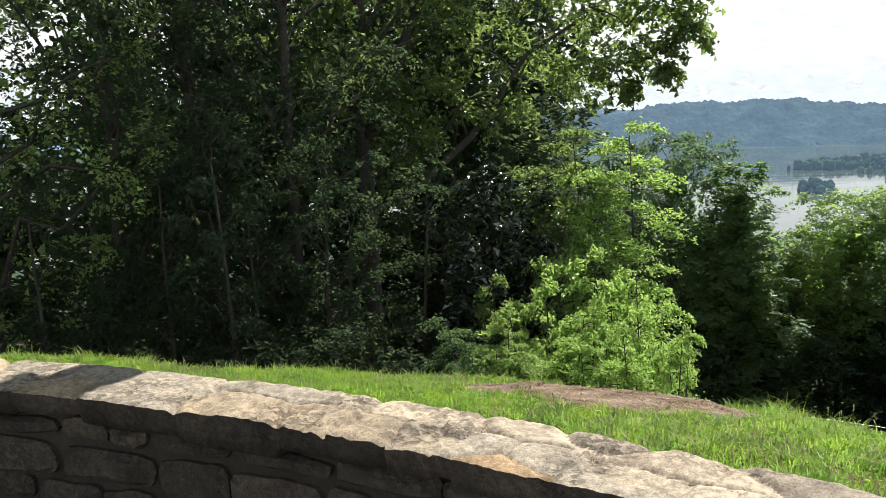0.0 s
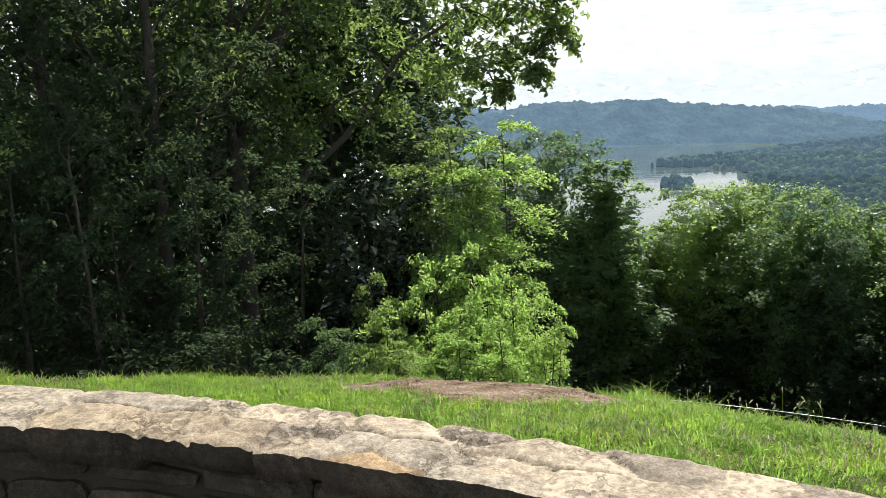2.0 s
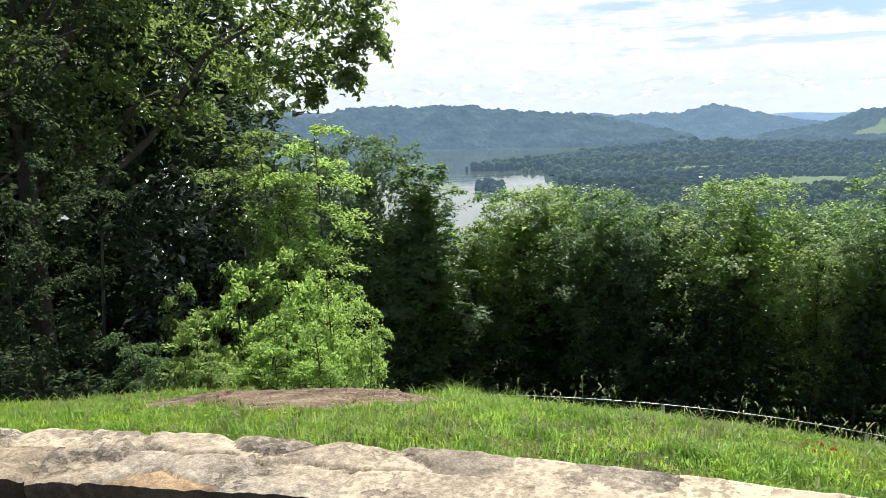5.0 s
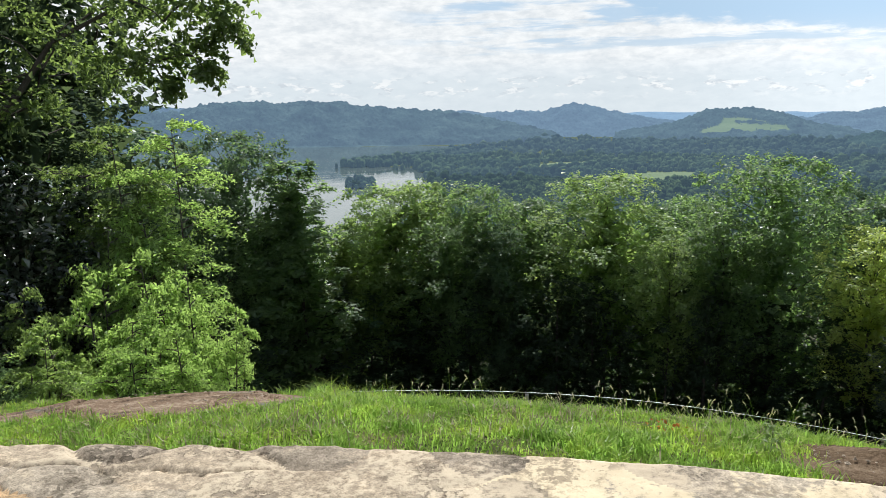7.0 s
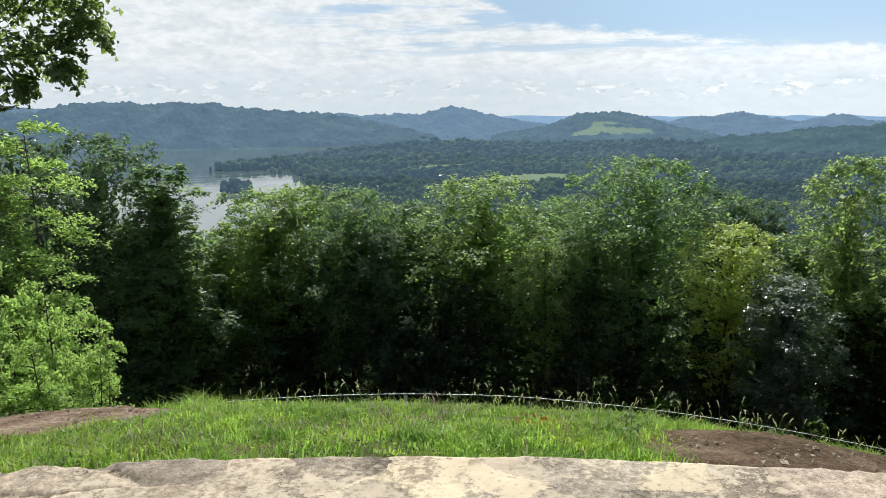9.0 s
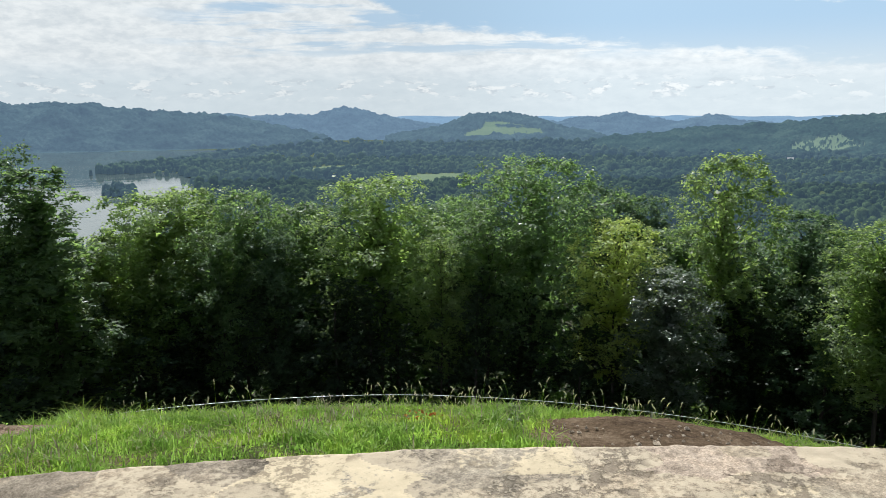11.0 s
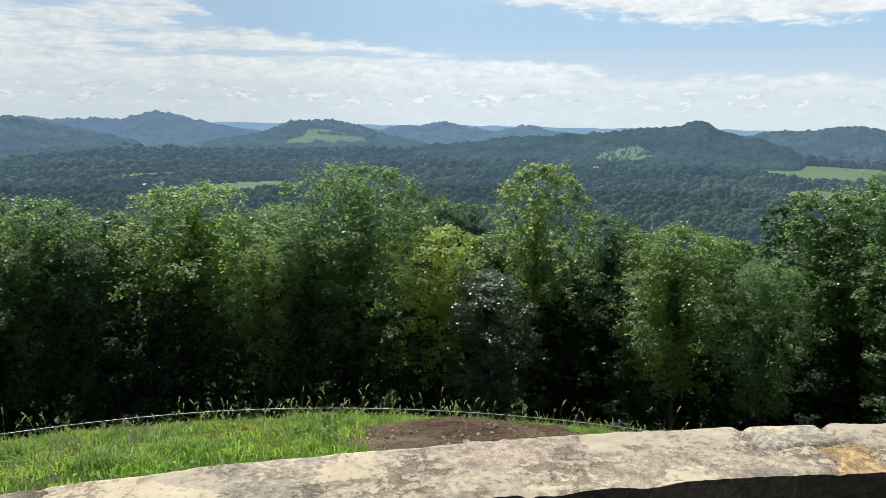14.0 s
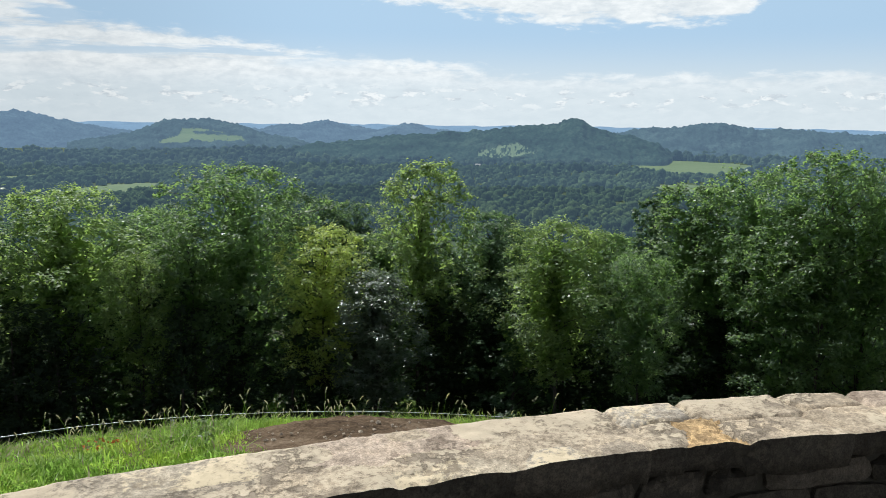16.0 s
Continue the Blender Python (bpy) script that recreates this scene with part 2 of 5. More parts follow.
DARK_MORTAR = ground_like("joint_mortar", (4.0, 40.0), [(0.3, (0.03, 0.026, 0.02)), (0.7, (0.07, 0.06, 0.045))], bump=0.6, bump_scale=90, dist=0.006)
GRAVEL = ground_like("terrace_paving", (1.5, 60.0), [(0.3, (0.035, 0.034, 0.032)), (0.7, (0.075, 0.07, 0.065))], bump=0.6, bump_scale=150, dist=0.006)


def steel_material():
    m, N, L = material("galvanised_wire")
    out, b = N("ShaderNodeOutputMaterial"), N("ShaderNodeBsdfPrincipled")
    b.inputs["Metallic"].default_value, b.inputs["Roughness"].default_value = 0.8, 0.45
    co = N("ShaderNodeNewGeometry").outputs["Position"]
    L(ramp_node(N, L, noise_node(N, L, co, 60.0), [(0.3, (0.5, 0.5, 0.5)), (0.7, (0.75, 0.76, 0.78))]), b.inputs["Base Color"])
    L(b.outputs[0], out.inputs[0])
    return m


STEEL = steel_material()


def water_material():
    m, N, L = material("lake_water")
    out, b = N("ShaderNodeOutputMaterial"), N("ShaderNodeBsdfPrincipled")
    co = N("ShaderNodeNewGeometry").outputs["Position"]
    mp = N("ShaderNodeMapping")
    mp.inputs["Scale"].default_value = (0.004, 0.03, 1)
    L(co, mp.inputs[0])
    f = noise_node(N, L, mp.outputs[0], 1.0, 4)
    L(ramp_node(N, L, f, [(0.3, (0.07, 0.10, 0.10)), (0.7, (0.12, 0.15, 0.14))]), b.inputs["Base Color"])
    L(ramp_node(N, L, f, [(0.4, (0.03, 0.03, 0.03)), (0.6, (0.10, 0.10, 0.10))]), b.inputs["Roughness"])
    b.inputs["IOR"].default_value = 1.33
    L(b.outputs[0], out.inputs[0])
    return m


WATER = water_material()


def stone_material(name, greys, stain, bump=0.6, smear=None):
    """Wall stone: each stone takes its own tone, with lichen and stains."""
    m, N, L = material(name)
    out, b = N("ShaderNodeOutputMaterial"), N("ShaderNodeBsdfPrincipled")
    co = N("ShaderNodeNewGeometry").outputs["Position"]
    r = N("ShaderNodeObjectInfo").outputs["Random"]
    base = ramp_node(N, L, r, greys)
    f1, f2 = noise_node(N, L, co, 7.0, 6, 0.65), noise_node(N, L, co, 45.0, 6, 0.7)
    col = mix_node(N, L, 0.85, base, ramp_node(N, L, f1, [(0.34, (0.62, 0.60, 0.58)), (0.5, (0.97, 0.97, 0.97)), (0.66, (1.25, 1.22, 1.17))]), "MULTIPLY")
    col = mix_node(N, L, 0.75, col, ramp_node(N, L, f2, [(0.36, (0.55, 0.54, 0.53)), (0.64, (1.35, 1.35, 1.35))]), "MULTIPLY")
    f3 = noise_node(N, L, co, 170.0, 4, 0.7)
    col = mix_node(N, L, 0.6, col, ramp_node(N, L, f3, [(0.36, (0.45, 0.44, 0.43)), (0.5, (1, 1, 1)), (0.64, (1.4, 1.4, 1.38))]), "MULTIPLY")
    if smear:
        k = ramp_node(N, L, mix_node(N, L, 0.35, noise_node(N, L, co, 2.6, 7, 0.62), f2), [(smear[0] - 0.012, (0, 0, 0)), (smear[0] + 0.035, (0.9, 0.9, 0.9))])
        col = mix_node(N, L, k, col, ramp_node(N, L, f1, [(0.35, tuple(0.82 * v for v in smear[1])), (0.6, smear[1])]))
    k = ramp_node(N, L, mix_node(N, L, 0.45, noise_node(N, L, co, 3.6, 3, 0.5), noise_node(N, L, co, 38.0, 6, 0.75)), [(0.55, (0, 0, 0)), (0.61, (0.65, 0.65, 0.65))])
    col = mix_node(N, L, k, col, stain)
    # crumbled pits in patches
    pits = mix_node(N, L, 1.0, ramp_node(N, L, noise_node(N, L, co, 27.0, 5, 0.68), [(0.50, (0, 0, 0)), (0.56, (1, 1, 1))]), ramp_node(N, L, noise_node(N, L, co, 3.1, 3, 0.5), [(0.49, (0, 0, 0)), (0.57, (1, 1, 1))]), "MULTIPLY")
    col = mix_node(N, L, mix_node(N, L, 1.0, pits, (0.72, 0.72, 0.72), "MULTIPLY"), col, stain)
    L(col, b.inputs["Base Color"])
    b.inputs["Roughness"].default_value, b.inputs["Specular IOR Level"].default_value = 0.92, 0.2
    bp = N("ShaderNodeBump")
    bp.inputs["Strength"].default_value, bp.inputs["Distance"].default_value = min(bump, 1.0), 0.008
    L(mix_node(N, L, 0.5, mix_node(N, L, 0.35, mix_node(N, L, 0.85, f1, f2), f3), mix_node(N, L, 1.0, (1, 1, 1), pits, "SUBTRACT")), bp.inputs["Height"])
    L(bp.outputs[0], b.inputs["Normal"])
    L(b.outputs[0], out.inputs[0])
    return m


MORTAR = stone_material("sandy_mortar", [(0.0, (0.39, 0.315, 0.232)), (1.0, (0.435, 0.355, 0.265))], (0.19, 0.152, 0.115), bump=1.0, smear=(0.485, (0.55, 0.455, 0.335)))
CAP_STONE = stone_material("cap_stone", [(0.0, (0.31, 0.245, 0.175)), (0.4, (0.38, 0.30, 0.21)), (0.7, (0.33, 0.272, 0.21)), (1.0, (0.41, 0.325, 0.225))], (0.12, 0.092, 0.065), bump=1.2, smear=(0.56, (0.47, 0.39, 0.29)))
CAP_SMOOTH = stone_material("cap_smooth_stone", [(0.0, (0.38, 0.325, 0.255)), (0.4, (0.48, 0.395, 0.29)), (0.7, (0.41, 0.36, 0.30)), (1.0, (0.54, 0.43, 0.30))], (0.21, 0.165, 0.115), bump=0.5, smear=(0.485, (0.66, 0.54, 0.37)))
CAP_GREY = stone_material("cap_grey_stone", [(0.0, (0.31, 0.262, 0.205)), (1.0, (0.39, 0.328, 0.255))], (0.14, 0.115, 0.085), bump=1.0, smear=(0.52, (0.5, 0.41, 0.30)))
CAP_BROWN = stone_material("cap_brown_stone", [(0.0, (0.35, 0.26, 0.165)), (1.0, (0.47, 0.36, 0.235))], (0.14, 0.09, 0.05), bump=1.0)
CAP_PIT = stone_material("cap_pitted_stone", [(0.0, (0.28, 0.232, 0.18)), (1.0, (0.34, 0.28, 0.216))], (0.10, 0.082, 0.062), bump=1.5, smear=(0.57, (0.50, 0.415, 0.31)))
CAP_RUST = stone_material("cap_rusty_stone", [(0.0, (0.46, 0.315, 0.165)), (1.0, (0.52, 0.36, 0.19))], (0.32, 0.21, 0.11), bump=0.9)
CAP_PINK = stone_material("cap_pinkish_stone", [(0.0, (0.44, 0.35, 0.275)), (1.0, (0.48, 0.38, 0.295))], (0.19, 0.14, 0.105), bump=1.5)
CAP_GRIT = stone_material("cap_gritty_brown_stone", [(0.0, (0.35, 0.24, 0.14)), (1.0, (0.39, 0.27, 0.16))], (0.15, 0.10, 0.058), bump=1.6)
# Colour lowered to the shade on the wall's inner face, far below the coping's.
SHADED_FACE_STONE = stone_material("shaded_face_stone", [(0.0, (0.055, 0.045, 0.033)), (0.5, (0.075, 0.062, 0.047)), (1.0, (0.10, 0.08, 0.06))], (0.05, 0.042, 0.032), bump=1.0)


# Distant woods: aerial haze is put in as bluish emission.
def hazed_ridge_material(name, dark, light, haze_glow, strength):
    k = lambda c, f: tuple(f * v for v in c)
    return ground_like(name, (0.012, 0.13), [(0.36, k(dark, 0.6)), (0.5, dark), (0.64, k(light, 1.15))], bump=1.0, bump_scale=0.07, dist=8.0, rough=1.0, spec=0.0, haze_glow=(haze_glow, strength))


# ---- mesh helpers ----
def quick_mesh(name, verts, faces, mat=None, smooth=False, mat_index=None):
    """A mesh from an array of places and an array of faces, all with the same number of corners (or a list of such arrays)."""
    me = bpy.data.meshes.new(name)
    groups = faces if isinstance(faces, list) else [faces]
    verts = np.asarray(verts, dtype=np.float32)
    loops = np.concatenate([np.asarray(f, dtype=np.int32).ravel() for f in groups])
    sizes = np.concatenate([np.full(len(f), np.asarray(f).shape[1], dtype=np.int32) for f in groups])
    starts = np.concatenate([[0], np.cumsum(sizes)[:-1]]).astype(np.int32)
    me.vertices.add(len(verts)), me.loops.add(len(loops)), me.polygons.add(len(sizes))
    me.vertices.foreach_set("co", verts.ravel())
    me.loops.foreach_set("vertex_index", loops)
    me.polygons.foreach_set("loop_start", starts)
    me.polygons.foreach_set("use_smooth", np.full(len(sizes), smooth, dtype=bool))
    for m in (mat if isinstance(mat, list) else [mat] if mat else []):
        me.materials.append(m)
    if mat_index is not None:
        me.polygons.foreach_set("material_index", np.asarray(mat_index, dtype=np.int32))
    me.update(calc_edges=True)
    me.validate()
    return me


def piece(name, me, parent=None, label="", m=None):
    ob = new(name, me)
    if parent is not None:
        ob.parent = parent
    if m is not None:
        ob.matrix_basis = m
    return tagged(ob, label=label)


def tube(path, radii, sides=6):
    """Places and quads of a tapered tube along a path."""
    path, radii = np.asarray(path, float), np.asarray(radii, float)
    t = np.gradient(path, axis=0)
    t /= np.linalg.norm(t, axis=1)[:, None] + 1e-9
    ref = np.where(np.abs(t[:, 2:3]) > 0.9, np.array([[1.0, 0, 0]]), np.array([[0, 0, 1.0]]))
    u = np.cross(t, ref)
    u /= np.linalg.norm(u, axis=1)[:, None] + 1e-9
    v = np.cross(t, u)
    a = np.linspace(0, 2 * np.pi, sides, endpoint=False)
    ring = path[:, None] + radii[:, None, None] * (np.cos(a)[None, :, None] * u[:, None] + np.sin(a)[None, :, None] * v[:, None])
    n = len(path)
    i, j = np.meshgrid(np.arange(n - 1), np.arange(sides), indexing="ij")
    k = (j + 1) % sides
    q = np.stack([i * sides + j, i * sides + k, (i + 1) * sides + k, (i + 1) * sides + j], -1).reshape(-1, 4)
    return ring.reshape(-1, 3), q


def join_parts(parts):
    vs, fs, n = [], [], 0
    for v, f in parts:
        vs.append(v), fs.append(f + n)
        n += len(v)
    return np.concatenate(vs), np.concatenate(fs)


def grid_faces(n, m):
    i, j = np.meshgrid(np.arange(n - 1), np.arange(m - 1), indexing="ij")
    return np.stack([i * m + j, (i + 1) * m + j, (i + 1) * m + j + 1, i * m + j + 1], -1).reshape(-1, 4)


def fbm(x, y, scale, octaves=4, seed=0.0):
    """Smooth value noise on arrays, about -1 to 1."""
    total, amp, norm = 0.0, 1.0, 0.0
    for o in range(octaves):
        u, v = x * scale + 17.3 * o + seed, y * scale - 9.1 * o + seed * 1.7
        i, j = np.floor(u), np.floor(v)
        fu, fv = u - i, v - j
        fu, fv = fu * fu * (3 - 2 * fu), fv * fv * (3 - 2 * fv)

        def h(a, b):
            w = np.sin(a * 127.1 + b * 311.7) * 43758.5453
            return (w - np.floor(w)) * 2 - 1

        total = total + amp * ((h(i, j) * (1 - fu) + h(i + 1, j) * fu) * (1 - fv) + (h(i, j + 1) * (1 - fu) + h(i + 1, j + 1) * fu) * fv)
        norm += amp
        amp *= 0.5
        scale *= 2.0
    return total / norm * 1.6


def polar(az, d):
    a = np.radians(az)
    return np.sin(a) * d, np.cos(a) * d


EYE = 1.6
WALL_C = (-3.98, -5.07)
R_IN, R_OUT, WALL_TOP = 8.185, 8.52, 0.65
LAKE_Z, FLOOR_Z = -100.0, -97.0


# ---- the lie of the land ----
def brink(az):
    """Angle down to the lip of the grass and its distance."""
    el = np.interp(az, [-40, -32, -18, -6, 5, 16, 22, 30, 38, 46, 60, 77, 100], [13.3, 14.1, 17.1, 18.7, 19.4, 20.3, 21.0, 21.65, 22.0, 22.05, 22.0, 22.15, 22.3])
    d = np.interp(az, [-40, -30, 0, 20, 40, 100], [9.2, 9.0, 8.2, 7.6, 7.4, 7.2])
    return np.tan(np.radians(el)), d


def near_ground(x, y):
    az, d = np.degrees(np.arctan2(x, y)), np.hypot(x, y)
    te, db = brink(az)
    zb, d0, z0, a = -te * db, 2.3, -1.38, 0.15
    b = (-(zb - z0) - a * (db - d0)) / (db - d0) ** 2
    s = np.clip(d, d0, db) - d0
    z = z0 - a * s - b * s * s
    over = np.maximum(d - db, 0)
    fall = 0.85 * np.minimum(over, 3.0) + 0.42 * np.clip(over - 3.0, 0, 110) + 0.25 * np.clip(over - 113, 0, 400)
    fall = fall * (1 - np.exp(-over / 0.5)) + 0.3 * over * np.exp(-over / 0.5)
    return EYE + z - fall


def in_lake(az, d):
    near = np.interp(az, [-20, 10, 21, 25, 27, 30], [680, 680, 660, 660, 820, 960])
    right = np.interp(d, [600, 960, 1180, 1455], [29.7, 30.2, 28.7, 27.9])
    north = np.interp(az, [22.6, 24, 28.9, 34], [1560, 1620, 1900, 2330])
    wob = 0.35 * np.sin(d * 0.021) + 0.25 * np.sin(d * 0.05 + 1)
    low = (az < right + wob) & (d > near) & (d < 1455 + 14 * np.sin(az * 5))
    high = (d >= 1455) & (d < 2345) & ((az < 22.6) | ((d > north) & (az < 34)))
    isl = ((az - 23.9) / 1.15) ** 2 + ((d - 1085) / 42) ** 2 < 1
    isl2 = ((az - 26.7) / 0.5) ** 2 + ((d - 1400) / 22) ** 2 < 1
    return (low | high) & ~isl & ~isl2 & (az > -60)


def land(x, y):
    """Height of the whole sheet of ground."""
    az, d = np.degrees(np.arctan2(x, y)), np.hypot(x, y)
    front = np.clip((az + 95) / 40, 0, 1) * np.clip((165 - az) / 40, 0, 1)
    front = front * front * (3 - 2 * front)
    z = near_ground(x, y)
    shore = np.clip((36 - az) / 8, 0, 1)
    z = np.maximum(z, FLOOR_Z - 2.3 * shore + 3 * (1 - shore) * fbm(x, y, 0.004, 3))
    back = -0.25 - np.clip(d - 60, 0, None) * 0.03
    z = z * front + np.maximum(back, FLOOR_Z) * (1 - front)
    z = np.where((d > 600) & in_lake(az, d), LAKE_Z - 4, z)
    inside = np.hypot(x - WALL_C[0], y - WALL_C[1]) < R_IN + 0.2
    return np.where(inside, -0.12, z)


# bearings, distances and skew of the hay fields
FIELDS = [(41.3, 47.9, 1100, 1275, 20), (37.0, 40.9, 1385, 1560, 20), (81.2, 89.4, 1600, 2190, 0), (82.9, 88.5, 1060, 1345, 0)]


def in_field(az, d):
    k = np.zeros_like(az, dtype=bool)
    for a0, a1, d0, d1, skew in FIELDS:
        mid = (a0 + a1) / 2
        k |= (np.abs((az - mid) / ((a1 - a0) / 2)) ** 3 + np.abs((d - skew * (az - mid) - (d0 + d1) / 2) / ((d1 - d0) / 2)) ** 3) < 1
    return k


def build_ground():
    azs = np.concatenate([np.arange(-180, -48, 3.0), np.arange(-48, -34, 0.5), np.arange(-34, 104, 0.7), np.arange(104, 120, 0.5), np.arange(120, 180.1, 3.0)])
    ds = np.concatenate([[0.02], np.arange(0.6, 3.0, 0.3), np.arange(3.0, 10, 0.15), np.geomspace(10.2, 600, 40), np.geomspace(612, 2500, 90), np.geomspace(2600, 4900, 8)])
    A, D = np.meshgrid(azs, ds, indexing="ij")
    X, Y = polar(A, D)
    Z = land(X, Y) + np.where(D < 12, 0.018 * fbm(X, Y, 2.2, 3), 0.12 * fbm(X, Y, 0.3, 3))
    f = grid_faces(len(azs), len(ds))
    cd, ca = D.ravel()[f].mean(1), A.ravel()[f].mean(1)
    idx = np.where(cd < 9.5, 0, np.where(cd < 420, 1, np.where(in_field(ca, cd), 3, 2)))
    field = ground_like("hay_field", (0.01, 0.08), [(0.3, (0.10, 0.155, 0.085)), (0.7, (0.145, 0.195, 0.12))], bump=0.2, bump_scale=0.2, dist=1.0)
    me = quick_mesh("ground", np.stack([X, Y, Z], -1).reshape(-1, 3), f[:, ::-1], [TURF, LITTER, VALLEY, field], smooth=True, mat_index=idx)
    tagged(new("ground", me), "grassy hilltop falling away to a wooded valley", "ground", kind="structure")


def build_water():
    az = np.linspace(-40, 40, 41)
    ds = np.array([600.0, 1000, 1500, 2000, 2600])
    A, D = np.meshgrid(az, ds, indexing="ij")
    X, Y = polar(A, D)
    me = quick_mesh("water", np.stack([X, Y, np.full_like(X, LAKE_Z)], -1).reshape(-1, 3), grid_faces(len(az), len(ds))[:, ::-1], WATER)
    tagged(new("water", me), "pale calm lake reflecting a bright sky", "lake", kind="structure")


# ---- far ridges ----
def build_ridge(name, d0, near, far, humps, mat, label, pasture=None, seed=0.0, step=0.09, rough=0.22, blur=0.35, crowns=9.0):
    """A long wooded hill: humps are (azimuth, angle of the top, width)."""
    lo, hi = humps[0][0] - humps[0][2], humps[-1][0] + humps[-1][2]
    az, s = np.arange(lo, hi, step), np.concatenate([np.linspace(-1, 0, 56), np.linspace(0.2, 1, 4)])
    A, S = np.meshgrid(az, s, indexing="ij")
    D = d0 + np.where(S < 0, S * near, S * far)
    # crest: the tops joined by soft saddles
    ha, he = np.array([h[0] for h in humps], float), np.array([h[1] for h in humps], float)
    fine_az = np.arange(lo - 3, hi + 3, 0.05)
    crest = np.interp(fine_az, np.concatenate([[lo], ha, [hi]]), np.concatenate([[he[0] - 2.2], he, [he[-1] - 2.2]]))
    kern = np.exp(-0.5 * (np.arange(-30, 31) * 0.05 / blur) ** 2)
    crest = np.convolve(np.pad(crest, 30, mode="edge"), kern / kern.sum(), mode="valid")
    crest = np.interp(az, fine_az, crest) - 0.07 + 0.07 * fbm(az * 10, az * 0 + seed * 31, 0.10, 3, seed)
    H = np.maximum(-FLOOR_Z + EYE + d0 * np.tan(np.radians(crest)), 0)[:, None] + 0 * A
    X, Y = polar(A, D)
    prof = np.cos(np.clip(np.abs(S), 0, 1) * np.pi / 2) ** 1.35
    spur = fbm(A * 90, D * 1.0, 0.006, 3, seed)
    H = H * prof * (1 + rough * spur * np.clip(-S * 3, 0, 1)) - 4
    open_land = np.zeros(A.shape, dtype=bool)
    if pasture:
        open_land = (S < 0) & pasture[0](A, np.degrees(np.arctan2(FLOOR_Z + H - EYE, D)))
    # rounded tree crowns parted by creases
    wood = crowns * np.abs(fbm(X, Y, 0.055, 2, seed)) + 0.6 * crowns * np.abs(fbm(X, Y, 0.021, 2, seed + 4))
    # single trees and hedges stand lower than the closed woods
    edge = open_land.astype(float)
    for ax, reach in ((0, 5), (1, 2)):
        edge = sum(np.roll(edge, k, ax) for k in range(-reach, reach + 1)) / (2 * reach + 1)
    Z = FLOOR_Z + H + np.where((H > 4) & ~open_land, wood * (1 - 0.75 * np.clip(edge * 2, 0, 1)), -2)
    f = grid_faces(len(az), len(s))
    idx = np.zeros(len(f), dtype=int)
    mats = [mat]
    if pasture:
        idx = (open_land.ravel()[f].mean(1) > 0.6).astype(int)
        mats.append(pasture[1])
    me = quick_mesh(name, np.stack([X, Y, Z], -1).reshape(-1, 3), f[:, ::-1], mats, smooth=True, mat_index=idx)
    tagged(new(name, me), label, "hill", kind="structure")


def hill_meadow(A, E):
    """Two meadows on a hillside, with a belt of trees between them."""
    top = np.interp(A, [47.9, 48.2, 49.25, 49.45, 50.7, 51.9, 53.35, 53.65], [-1.62, -1.33, -1.04, -0.58, -0.56, -0.78, -1.02, -1.42])
    belt = np.abs(E + 0.90 + 0.05 * (A - 51)) < 0.055 + 0.03 * np.sin(A * 9)
    return (A > 47.9) & (A < 53.65) & (E < top) & (E > -1.64 + 0.03 * (A - 48)) & ~(belt & (A > 50.2)) & (fbm(A * 60, E * 160, 0.2, 2, 6.0) < 0.95)


def knoll_meadow(A, E):
    """A meadow dotted with trees below the knoll."""
    top = np.interp(A, [69.95, 70.45, 72.1, 73.1, 73.8, 74.6], [-2.37, -2.0, -1.53, -1.33, -1.62, -2.1])
    return (A > 69.95) & (A < 74.6) & (E < top) & (E > np.interp(A, [70, 71.7, 74.6], [-2.40, -2.58, -2.30])) & (fbm(A * 90, E * 110, 0.1, 2, 6.0) < 0.22)


